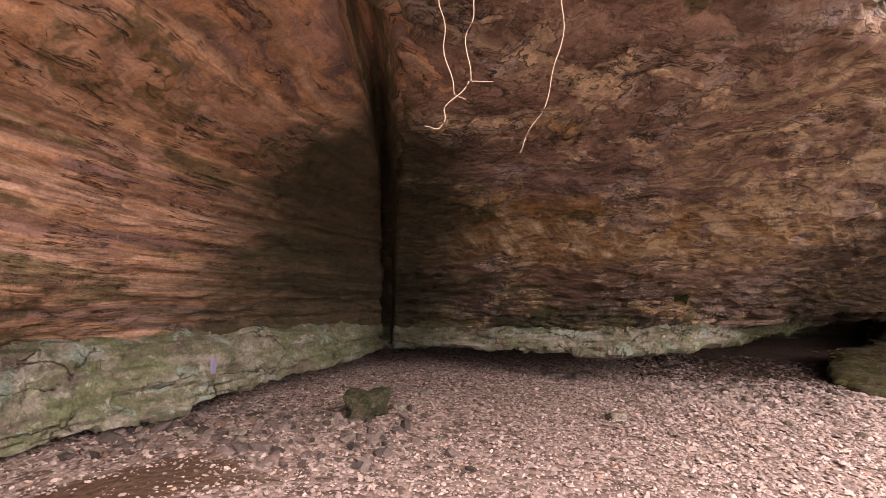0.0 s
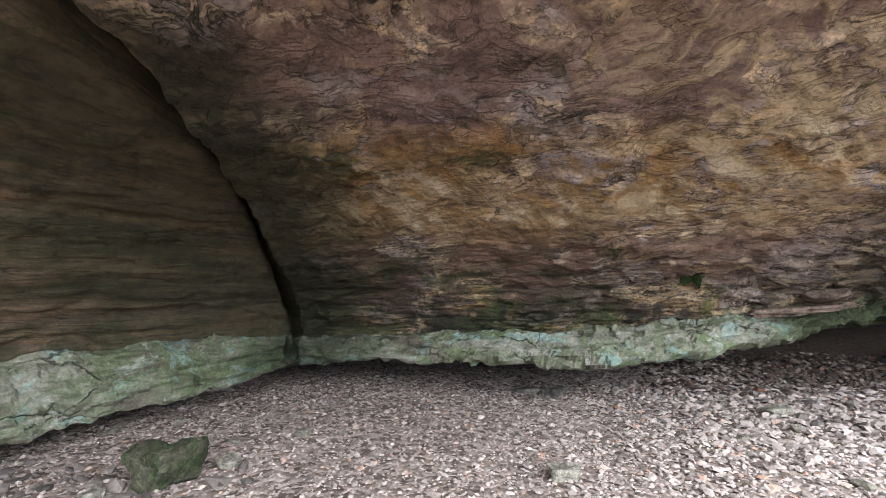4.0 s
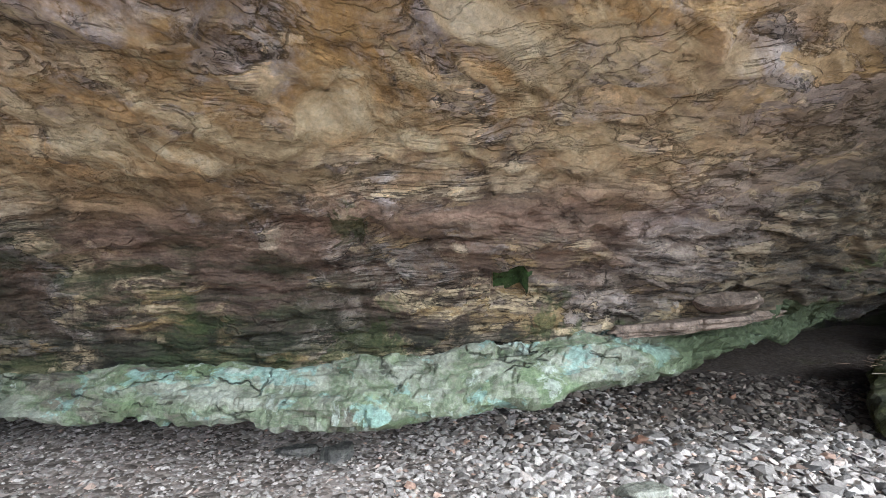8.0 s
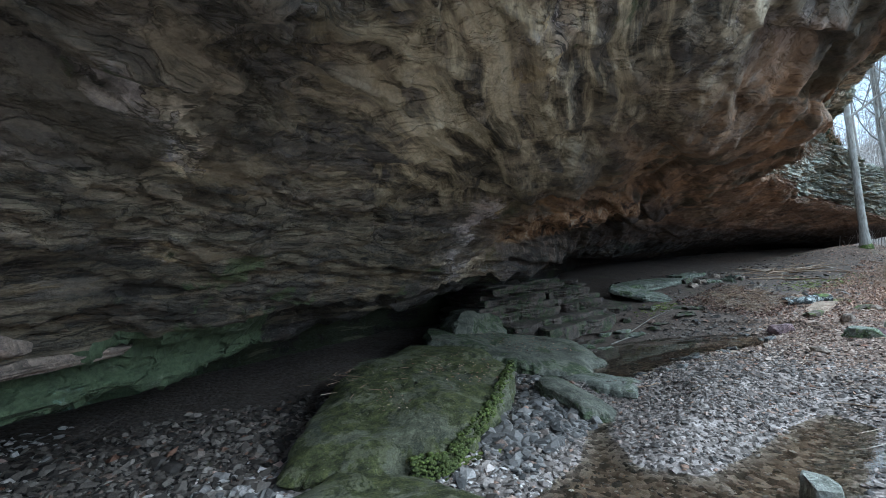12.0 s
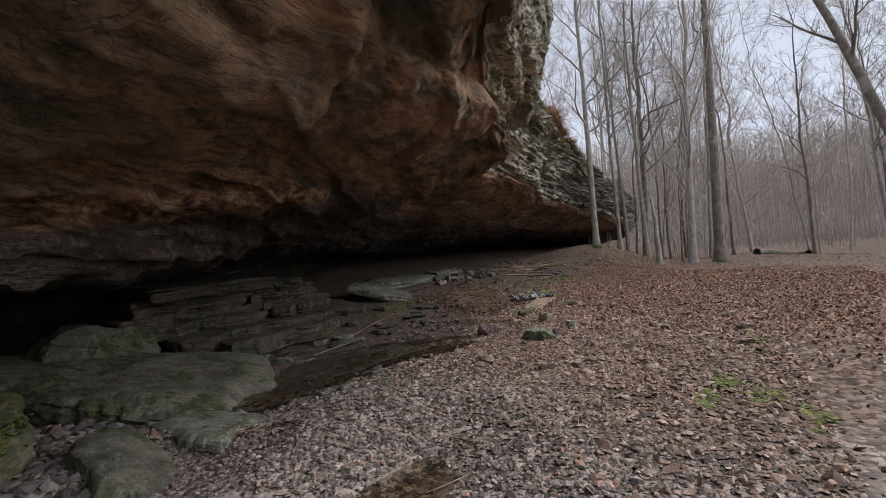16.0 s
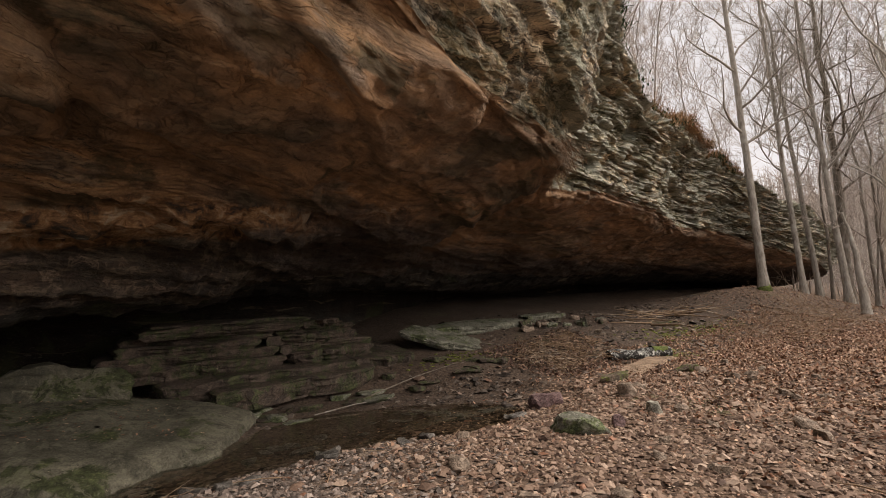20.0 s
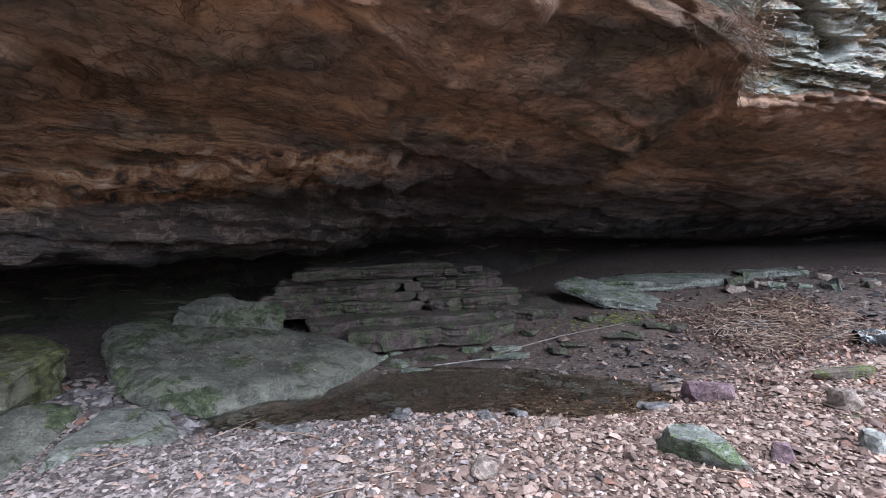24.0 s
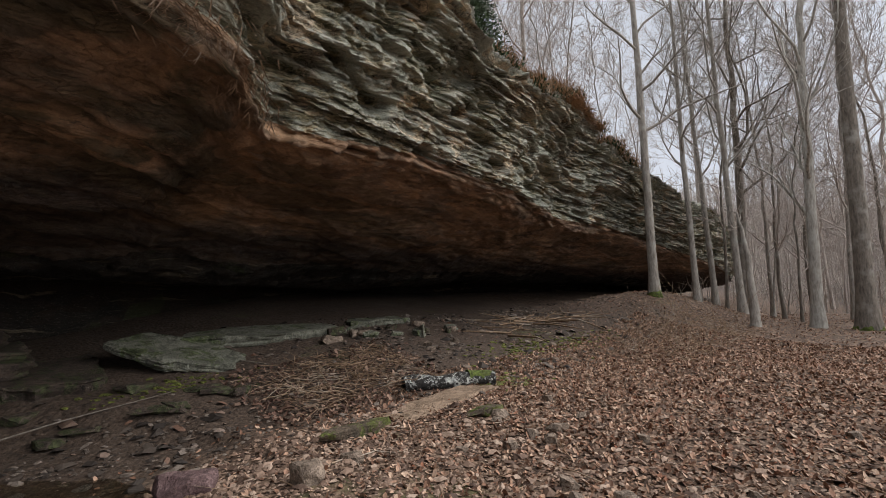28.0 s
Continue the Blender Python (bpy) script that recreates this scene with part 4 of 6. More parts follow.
d = d - 0.12 * ((np.abs(P[..., 0] - 4.07) < 0.13) & (np.abs(P[..., 2] - 1.42) < 0.12))
SURF = P + N * d[..., None]
first_wall, first_face = int(np.sum(spans[:4])) - 3, int(np.sum(spans[:8])) + 6
cols = len(xs)
cut8 = int(np.searchsorted(xs, 7.7))
cliff = tagged(new("cliff"), "overhanging brown and orange sandstone cliff with a low roof", "cliff", kind="structure")
array_part("foot_ledge", SURF[:first_wall + 1, :cut8 + 1].reshape(-1, 3), sheet_faces(first_wall + 1, cut8 + 1), M_LEDGE, cliff, "pale green algae-covered ledge along the cliff foot", shade=False)
array_part("gap_wall", SURF[:first_wall + 1, cut8:].reshape(-1, 3), sheet_faces(first_wall + 1, cols - cut8), M_GAPSHADE, cliff, "near-black rock at the back of the gap, painted with its shade")
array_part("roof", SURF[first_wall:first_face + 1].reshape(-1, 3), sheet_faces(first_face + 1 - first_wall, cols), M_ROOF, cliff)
array_part("weathered_face", SURF[first_face:].reshape(-1, 3), sheet_faces(len(SURF) - first_face, cols), M_FACE, cliff, "pitted grey-green face with thin ledges of rock", shade=False)
cap = SURF[:int(np.sum(spans[:11])), 0]
inner = cap + np.array([0.9, 0.6, 0.3])
array_part("slot_side", np.concatenate([cap, inner]), sheet_faces(2, len(cap)), M_ROOF, cliff)

# ---- the block that has parted from the cliff: along its foot line (u), out from it (n) ----
BLOCK_AT, BLOCK_U, BLOCK_N = np.array([-0.94, 8.1]), np.array([-0.525, -0.851]), np.array([0.851, -0.525])
blk_u = np.array([-2.0, 0.0, 2.0, 4.0, 5.0, 5.8, 7.0, 10.0])
foot = np.array([[-0.05, 0.42], [-0.05, 0.45], [-0.08, 0.28], [0.0, 0.12], [0.0, 0.05], [0.02, 0.0], [0.3, -0.1], [0.8, -0.1]])
top_ = np.array([[-0.05, 0.86], [-0.1, 0.86], [-0.16, 0.86], [-0.16, 0.88], [-0.1, 0.92], [0.0, 0.95], [0.3, 0.95], [0.8, 0.95]])
notc = np.array([[-0.2, 0.95], [-0.2, 0.95], [-0.26, 0.98], [-0.22, 1.0], [0.0, 1.04], [0.3, 1.05], [0.7, 1.05], [1.2, 1.05]])
wal1 = np.array([[0.1, 1.5], [0.1, 1.5], [0.1, 1.5], [0.22, 1.5], [0.65, 1.45], [1.08, 1.42], [1.3, 1.4], [1.8, 1.4]])
wal2 = np.array([[0.5, 2.2], [0.5, 2.2], [0.55, 2.2], [0.65, 2.2], [0.98, 2.15], [1.2, 2.1], [1.45, 2.1], [1.9, 2.1]])
rof1 = np.array([[1.0, 2.72], [1.0, 2.72], [1.0, 2.72], [1.15, 2.70], [1.45, 2.65], [1.6, 2.6], [1.8, 2.6], [2.2, 2.6]])
rof2 = np.array([[2.0, 3.0], [2.0, 3.0], [2.0, 3.0], [2.1, 2.92], [2.2, 2.87], [2.3, 2.85], [2.4, 2.85], [2.8, 2.85]])
drp_ = np.array([[3.5, 3.3], [3.5, 3.3], [3.5, 3.3], [3.3, 3.25], [3.1, 3.2], [2.9, 3.15], [3.0, 3.1], [3.2, 3.1]])
fac_ = drp_ + [0.3, 1.2]
brw_ = drp_ + [0.0, 4.0]
gap_ = foot + [-1.6, -0.35]
und_ = foot + [-1.2, 0.12]
bctrl = np.stack([gap_, und_, foot, top_, notc, wal1, wal2, rof1, rof2, drp_, fac_, brw_, brw_ + [-6, 1.5]])
bu = np.arange(-2.0, 10.0, 0.03)
brow_ = np.zeros((len(bctrl), len(bu), 2))
for r in range(len(bctrl)):
    for c in range(2):
        brow_[r, :, c] = np.interp(bu, blk_u, bctrl[r, :, c])
bspans = (4, 10, 20, 8, 22, 26, 28, 36, 40, 24, 20, 8)
bprof = spline_rows(brow_, bspans)
bn = bprof[..., 0]
BP = np.stack([BLOCK_AT[0] + bu[None] * BLOCK_U[0] + bn * BLOCK_N[0], BLOCK_AT[1] + bu[None] * BLOCK_U[1] + bn * BLOCK_N[1], bprof[..., 1]], -1)
BN = normals_of(BP)
if BN[60, 100] @ np.array([0.85, -0.5, 0]) < 0:
    BN = -BN
bspan = np.concatenate([[i] * s for i, s in enumerate(bspans)] + [[len(bspans) - 1]])[:, None]
bs = np.where(bspan <= 3, 0.8, 1.0) + np.zeros(bn.shape)
bd = np.where(bspan <= 3, 1.0, 0.5) * rock_relief(BP, bs, 0.8 + 0 * bn, None, (0.016, 0.026))
bzz = BP[..., 2] + 0.016 * BP[..., 0] + 0.026 * BP[..., 1] + 0.03 * fbm(BP[..., 0] * 0.6, BP[..., 1] * 0.6, 0 * bn, 2, 311)
bd = bd + bs * np.where(bspan <= 3, 0.3, 1.0) * (0.06 * vnoise(BP[..., 0] * 0.3, BP[..., 1] * 0.3, bzz * 4.2, 313, 5.0) + 0.03 * vnoise(BP[..., 0] * 0.6, BP[..., 1] * 0.6, bzz * 12.0, 315, 4.0))
bd = bd - 0.45 * np.exp(-((BP[..., 0] - np.interp(BP[..., 1], [2.5, 5.0, 8.1], [-0.47, -0.65, -0.95])) / np.interp(BP[..., 1], [3, 6, 8], [0.11, 0.06, 0.045])) ** 2) * smooth(0.2, 0.9, BP[..., 2])
BSURF = BP + BN * bd[..., None]
bw = int(np.sum(bspans[:3])) + 5
block = tagged(new("rock_block"), "leaning sandstone block with orange cross-bedding beside the cliff", "rock", kind="structure")
array_part("foot_ledge", BSURF[:bw + 1].reshape(-1, 3), sheet_faces(bw + 1, len(bu)), M_LEDGE, block, "pale green algae-covered foot of the block", shade=False)
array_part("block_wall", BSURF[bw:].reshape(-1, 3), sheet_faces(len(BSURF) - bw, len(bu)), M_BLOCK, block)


# ---- the ground ----
CREEK = ((12.75, 9.25), (13.6, 9.4), (14.3, 9.46), (15.1, 9.38), (16.0, 8.98), (16.8, 8.9), (17.5, 9.2), (17.75, 9.4), (17.5, 10.1), (16.7, 10.75), (15.8, 11.2), (15.0, 11.35), (14.4, 11.2), (13.9, 10.7), (13.3, 10.4), (12.6, 10.2), (12.4, 9.8))
PUDDLE = ((12.65, 6.95), (11.9, 7.13), (11.3, 7.12), (10.4, 7.2), (10.15, 7.65), (10.75, 8.3), (11.5, 8.65), (11.4, 8.78), (10.7, 8.55), (9.9, 8.05), (9.1, 7.95), (8.75, 7.95), (9.0, 7.45), (9.8, 6.7), (10.3, 6.3), (11.0, 6.35), (11.7, 6.38), (12.4, 6.6))


def shore(x, y, outline):
    """Distance to an outline, negative inside, with an uneven edge."""
    o = np.array(outline)
    best, inside = np.full(np.shape(x), 1e9), np.zeros(np.shape(x), bool)
    for (ax, ay), (bx, by) in zip(o, np.roll(o, -1, 0)):
        t = np.clip(((x - ax) * (bx - ax) + (y - ay) * (by - ay)) / ((bx - ax) ** 2 + (by - ay) ** 2), 0, 1)
        best = np.minimum(best, np.hypot(x - ax - t * (bx - ax), y - ay - t * (by - ay)))
        inside ^= ((ay > y) != (by > y)) & (x < (bx - ax) * (y - ay) / (by - ay + 1e-12) + ax)
    return np.where(inside, -best, best) + 0.05 * fbm(x * 1.7, y * 1.7, 0 * x, 3, 77)


def ground_height(x, y):
    h = np.interp(x, [-30, -4, 0, 3, 6, 9, 13, 20, 27, 34, 60, 400], [0.2, 0.05, 0.0, -0.12, -0.16, -0.2, -0.13, -0.1, 0.03, 0.2, 0.3, 2.0]) + 0 * y
    h = h + 0.13 * np.clip(y - np.interp(x, [-5, 5, 8, 14, 18, 22], [8.6, 9.4, 9.8, 11.6, 10.6, 9.2]), 0, 9) * np.interp(x, [0, 12, 15, 20, 30], [1, 1.0, 1.2, 1.5, 1.2])
    h = h + 1.0 * np.exp(-((x - 33.5) / 5.0) ** 2 - ((y - 10.8) / 2.6) ** 2)
    h = h + 0.06 * np.exp(-((x - 19.9) / 1.9) ** 2 - ((y - 12.9) / 0.8) ** 2)
    h = h - 0.16 * np.exp(-((x + 3.3) / 0.9) ** 2 - ((y - 2.9) / 0.7) ** 2)
    h = h - 0.95 * np.exp(-((x - 50 - 0.5 * y) / 7.0) ** 2) * smooth(4.5, 1.5, y)
    h = h + 0.045 * fbm(x * 0.5, y * 0.5, 0 * x, 3, 71) + 0.02 * fbm(x * 2.2, y * 2.2, 0 * x, 3, 75)
    far = np.maximum(np.hypot(x - 12, y - 5) - 60, 0)
    h = h + 0.02 * far * smooth(0, 60, far) + 4 * smooth(70, 260, x) + 30 * smooth(110, 320, x)
    h = h + 7 * smooth(20, 50, y) * smooth(-20, 0, x)
    # the two pools lie in hollows: a steep gravel bank on the near side, flat mud on the far side
    for outline, level, bank, flat in ((CREEK, -0.33, 0.17, 0.10), (PUDDLE, -0.345, 0.22, 0.22)):
        near = (x > 6) & (x < 22) & (y > 4) & (y < 15)
        if near.any():
            bx, by = x[near], y[near]
            sd = shore(bx, by, outline)
            rise = bank + (flat - bank) * smooth(9.7, 10.2, by)
            h[near] = np.minimum(h[near], level + np.where(sd > 0, rise * sd + 0.4 * np.maximum(sd - 0.8, 0), np.maximum(0.4 * sd, -0.13)) + 0.012 * fbm(bx * 3, by * 3, 0 * bx, 2, 79))
    return h


def spread(lo, hi, step, out_lo, out_hi, n=34):
    core = np.arange(lo, hi, step)
    g = np.cumsum(np.geomspace(step * 1.2, 40, n))
    return np.concatenate([(lo - g * (lo - out_lo) / g[-1])[::-1], core, hi + g * (out_hi - hi) / g[-1]])


gx, gy = spread(-6, 26, 0.075, -250, 420), spread(-2, 15, 0.075, -320, 300)
GX, GY = np.meshgrid(gx, gy, indexing="ij")
GZ = ground_height(GX, GY)
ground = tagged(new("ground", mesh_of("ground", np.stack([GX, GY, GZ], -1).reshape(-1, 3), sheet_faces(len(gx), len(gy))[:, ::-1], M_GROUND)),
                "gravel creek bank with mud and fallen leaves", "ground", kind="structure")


def on_ground(x, y):
    return float(ground_height(np.array([float(x)]), np.array([float(y)]))[0])


def pool(name, outline, z, label):
    bm = bmesh.new()
    bm.faces.new([bm.verts.new((x, y, z)) for x, y in outline])
    me = bpy.data.meshes.new(name)
    bm.to_mesh(me)
    bm.free()
    me.materials.append(M_WATER)
    return tagged(new(name, me), label, "water", kind="structure")


pool("creek_pool", ((11.9, 9.0), (14, 8.9), (18.2, 8.5), (18.2, 10.4), (15.2, 11.8), (12.2, 11.0)), -0.33, "shallow brown creek pool under the overhang")
pool("gravel_pool", ((8.4, 6.0), (13.0, 6.0), (13.0, 7.4), (11.8, 8.4), (11.8, 9.0), (10.4, 8.75), (8.4, 8.2)), -0.345, "shallow clear pool over brown gravel")
pool("far_creek", ((8, -80), (60, -80), (64, 9), (40, 9)), -0.42, "wide grey creek beyond the trees")


# ---- fallen slabs and stones ----
def boulder_mesh(name, size, seed, material, flat=1.0, rough=0.16, layers=0.0, div=4, cuts=14):
    """A broken stone: a rounded box, cut by planes, roughened, with bedding lines on its sides."""
    rng = np.random.default_rng(seed)
    bm = bmesh.new()
    bmesh.ops.create_icosphere(bm, subdivisions=div, radius=1.0)
    co = np.array([v.co[:] for v in bm.verts])
    co = co / (np.abs(co) ** 14).sum(1, keepdims=True) ** (1 / 14)
    for _ in range(cuts):
        a = rng.normal(size=3) * (1, 1, 0.35)
        a /= np.linalg.norm(a)
        far = np.maximum(co @ a - rng.uniform(0.58, 1.0), 0)
        co = co - far[:, None] * a * flat
    co = co * np.array(size) / 2
    s = max(size)
    q = co / s * 3 + seed * 3.7
    nrm = co / np.maximum(np.linalg.norm(co / np.array(size), axis=1, keepdims=True), 1e-6) / np.array(size) / np.array(size)
    nrm = nrm / np.maximum(np.linalg.norm(nrm, axis=1, keepdims=True), 1e-6)
    dd = rough * min(size) * (fbm(q[:, 0], q[:, 1], q[:, 2], 4, seed) * 0.5) + 0.010 * np.tanh(4 * fbm(co[:, 0] * 7, co[:, 1] * 7, co[:, 2] * 12, 3, seed + 9)) * min(1.0, s)
    if layers:
        dd = dd + layers * vnoise(q[:, 0] * 0.8, q[:, 1] * 0.8, co[:, 2] * 22, seed + 3, 3)
    co = co + nrm * dd[:, None]
    for v, c in zip(bm.verts, co):
        v.co = c
    for f in bm.faces:
        f.smooth = False
    me = bpy.data.meshes.new(name)
    bm.to_mesh(me)
    bm.free()
    me.materials.append(material)
    return me


def stone(name, at, size, turn, material, label, seed, tilt=(0, 0), sink=0.35, category="rock", z=None, layers=0.0, group="", rough=0.16):
    ob = new(name, boulder_mesh(name, size, seed, material, rough=rough, layers=layers, div=4 if max(size) > 0.5 else 3))
    base = on_ground(*at) + size[2] * (0.5 - sink) if z is None else z
    ob.matrix_world = pose(at[0], at[1], base, tilt[0], tilt[1], turn)
    return tagged(ob, label, category, group)


def plate(name, outline, z0, slope, thick, material, label, seed, rough=0.03, worn=0.0):
    """A broken slab: its top lies on a tilted plane (z0 at the outline's middle, rise per metre in x and y), with worn edges and bedded sides."""
    o = np.array(outline, float)
    mid = o.mean(0)
    k = 30 * len(o)
    t = np.arange(k) / k * len(o)
    i = t.astype(int)
    edge = o[i] + (o[(i + 1) % len(o)] - o[i]) * (t - i)[:, None]
    ker = np.hanning(9) / np.hanning(9).sum()
    edge = np.stack([np.convolve(np.concatenate([edge[-4:, c], edge[:, c], edge[:4, c]]), ker, "valid") for c in (0, 1)], -1)
    out = edge - mid
    out /= np.linalg.norm(out, axis=1, keepdims=True)
    edge = edge + out * (0.05 * fbm(edge[:, :1] * 3, edge[:, 1:] * 3, np.zeros((k, 1)) + seed, 4, seed) + 0.018 * np.tanh(4 * fbm(edge[:, :1] * 7, edge[:, 1:] * 7, np.zeros((k, 1)) + seed, 3, seed + 1)))
    rings = [mid + (edge - mid) * q for q in np.linspace(0.02, 1, 24)]
    drop = [-worn * max(0.0, (i - 12) / 11) ** 2.5 for i in range(23)] + [-0.02 - worn * 1.25]
    for q in np.linspace(0.06, 1, 9):
        w = 0.012 * np.sin(q * 3.14) + 0.05 * vnoise(edge[:, 0] * 3, edge[:, 1] * 3, q * 5 + seed + 0 * t, seed + 4, 4) + 0.02 * vnoise(edge[:, 0] * 9, edge[:, 1] * 9, q * 9 + seed + 0 * t, seed + 6) - 0.10 * q * q
        rings.append(edge + out * w[:, None])
        drop.append(-0.02 - worn * 1.25 - thick * q)
    R = np.array(rings)
    z = z0 + slope[0] * (R[..., 0] - mid[0]) + slope[1] * (R[..., 1] - mid[1]) + np.array(drop)[:, None]
    top = np.array([1.0] * 23 + [0.6] + [0.2] * 9)[:, None]
    z = z + top * rough * (fbm(R[..., 0] * 1.6, R[..., 1] * 1.6, 0 * z + seed, 5, seed + 2) + 0.6 * np.tanh(5 * fbm(R[..., 0] * 1.1, R[..., 1] * 1.1, 0 * z + seed, 3, seed + 7)))
    V = np.concatenate([R, z[..., None]], -1)
    a = np.arange(len(rings) * k).reshape(len(rings), k)
    n = np.roll(a, -1, 1)
    f = np.stack([a[:-1], a[1:], n[1:], n[:-1]], -1).reshape(-1, 4)
    return tagged(new(name, mesh_of(name, V.reshape(-1, 3), f, material, False)), label, "rock")


mossy = plate("mossy_slab", ((7.6, 9.1), (8.3, 10.0), (9.2, 10.9), (10.3, 11.1), (11.0, 10.5), (10.85, 9.75), (9.8, 9.02), (8.75, 8.45), (8.15, 8.7)), 0.205, (0.037, 0.187), 0.6, M_SLABMOSS, "large tilted mossy green sandstone slab on gravel", 3, 0.035, 0.07)
plate("flat_slab", ((8.02, 8.9), (8.55, 8.4), (8.72, 7.8), (8.35, 7.25), (7.3, 8.1), (7.45, 8.6)), -0.1, (0.0, 0.05), 0.45, M_SLABMOSS, "flat grey-green slab half buried in gravel", 5, 0.025, 0.04)
plate("broad_slab", ((11.1, 10.9), (11.55, 10.25), (12.0, 9.95), (12.6, 9.78), (13.1, 10.25), (13.55, 10.2), (14.1, 10.95), (14.45, 11.6), (13.9, 12.1), (12.6, 12.6), (11.3, 12.5), (10.8, 11.6)), 0.08, (-0.15, 0.2), 0.4, M_SLAB, "broad smooth mossy slab sloping to the creek pool", 7, 0.03, 0.1)
plate("brown_slab", ((11.0, 9.62), (11.5, 9.65), (11.58, 9.2), (11.52, 8.65), (11.1, 8.42), (10.85, 8.7), (10.95, 9.1)), -0.16, (-0.2, 0.32), 0.4, M_SLAB, "brown-green tilted stone slab among pale cobbles", 9, 0.02, 0.06)
plate("pale_slab", ((11.66, 9.7), (12.1, 9.72), (12.5, 9.35), (12.68, 9.05), (12.3, 8.85), (11.75, 8.62), (11.64, 9.1)), -0.16, (-0.08, 0.08), 0.35, M_SLABPALE, "pale green lichen-covered slab at the pool edge", 11, 0.025, 0.06)
edge_line = np.array([(8.5, 8.52), (8.8, 8.44), (9.3, 8.74), (9.8, 9.0), (10.3, 9.36), (10.8, 9.7)])
mr = np.random.default_rng(17)
at = mr.uniform(0, 1, 700) ** 1.3 * 5
me_x, me_y = np.interp(at, np.arange(6), edge_line[:, 0]), np.interp(at, np.arange(6), edge_line[:, 1])
down = mr.uniform(-0.14, 0.24, 700)
EDGE_MOSS = np.stack([me_x + np.minimum(down, 0) * -0.5 - np.maximum(down, 0) * 0.1, me_y + np.minimum(down, 0) * -1.0 - 0.02, 0.205 + 0.037 * (me_x - 9.4) + 0.187 * (me_y - 9.72) - np.maximum(down, 0) - 0.01], -1)
stone("pool_rock", (10.5, 6.5), (0.4, 0.26, 0.22), 35, M_GREY, "dark grey block of stone standing in the pool", 12, z=-0.3)
stone("boulder", (12.2, 12.25), (1.5, 0.95, 0.62), 15, M_SLAB, "grey-green wedge-shaped boulder below the dark gap", 113, (0, 14), z=0.38, rough=0.3)
stone("mossy_stone", (-0.85, 5.65), (0.62, 0.55, 0.42), 50, M_STONEMOSS, "small mossy green stone on the gravel", 215, (8, -10), sink=0.34, rough=0.45)
stone("dark_stone", (2.56, 8.9), (0.42, 0.3, 0.15), 30, M_COBBLEROCK, "dark flat stone under the ledge", 19)
stone("dark_stone", (2.15, 9.0), (0.5, 0.25, 0.1), -10, M_COBBLEROCK, "dark flat stone under the ledge", 21)
stone("flat_stone", (5.0, 8.05), (0.45, 0.3, 0.12), 0, M_GREY, "flat grey stone bedded in gravel", 23)
stone("flat_stone", (2.3, 6.09), (0.3, 0.22, 0.12), 10, M_GREY, "pale flat stone in the gravel", 25)
stone("purple_rock", (17.85, 9.05), (0.62, 0.34, 0.24), -15, M_PURPLE, "reddish purple rock at the pool end", 27, sink=0.3)
stone("square_stone", (18.4, 8.1), (0.3, 0.28, 0.24), 20, M_BROWN, "brown squarish stone on leaf litter", 29, sink=0.3)
stone("wedge_stone", (16.4, 7.5), (0.75, 0.34, 0.24), -42, M_LEDGESLAB, "long grey stone with a mossy end", 31, (4, 6), sink=0.3)
stone("grey_stone", (17.7, 7.35), (0.26, 0.22, 0.18), 0, M_GREY, "rounded grey stone on leaf litter", 33)
stone("dark_stone", (16.95, 7.35), (0.24, 0.2, 0.18), 0, M_PURPLE, "small dark stone on leaf litter", 35)
plate("leaning_slab", ((17.9, 13.05), (18.5, 13.4), (19.2, 13.1), (19.78, 12.5), (19.3, 12.1), (18.4, 12.35)), 0.585, (-0.05, 0.36), 0.15, M_LEDGESLAB, "pale grey slab leaning on the bedded ledges", 37, 0.02)
plate("long_slab", ((18.9, 13.1), (19.2, 13.8), (20.8, 14.0), (21.8, 13.7), (21.75, 12.85), (20.4, 12.8)), 0.77, (0.02, 0.06), 0.27, M_LEDGESLAB, "long grey-green slab with a pale edge", 39, 0.02)
plate("flat_slab", ((22.2, 13.2), (22.6, 13.9), (24.0, 13.9), (23.9, 13.2)), 0.86, (0.0, 0.05), 0.28, M_LEDGESLAB, "flat grey slab under the overhang", 41, 0.02)
stone("pointed_stone", (23.4, 12.3), (0.8, 0.4, 0.42), 40, M_LEDGESLAB, "upright pointed grey-green stone", 44, (0, 32), z=0.48)
rubble = random.Random(61)
for i in range(16):
    long = rubble.uniform(0.22, 0.5)
    stone("rubble_stone", (rubble.uniform(21.0, 24.6), rubble.uniform(12.1, 13.0)), (long, long * rubble.uniform(0.45, 0.75), rubble.uniform(0.1, 0.2)), rubble.uniform(-40, 40), rubble.choice((M_LEDGESLAB, M_BED, M_BROWN)), "broken flat stone below the overhang ledge", 700 + i,
          (rubble.uniform(-10, 10), rubble.uniform(-10, 10)), sink=0.25, group="rubble stones")
plate("plank_stone", ((19.85, 9.2), (20.6, 9.4), (21.7, 9.5), (22.0, 9.15), (21.1, 8.98), (20.1, 8.85)), -0.03, (0.03, 0.05), 0.16, M_TAN, "flat tan slab lying on leaf litter", 45, 0.015)
stone("mossy_stone", (19.5, 8.95), (1.1, 0.36, 0.15), 2, M_MOSSBROWN, "low brown stone with green moss on top", 47, sink=0.35)
stone("mossy_stone", (20.9, 8.35), (0.65, 0.35, 0.15), -20, M_MOSSBROWN, "low brown stone patched with green moss", 49, sink=0.35)
rng = np.random.default_rng(5)
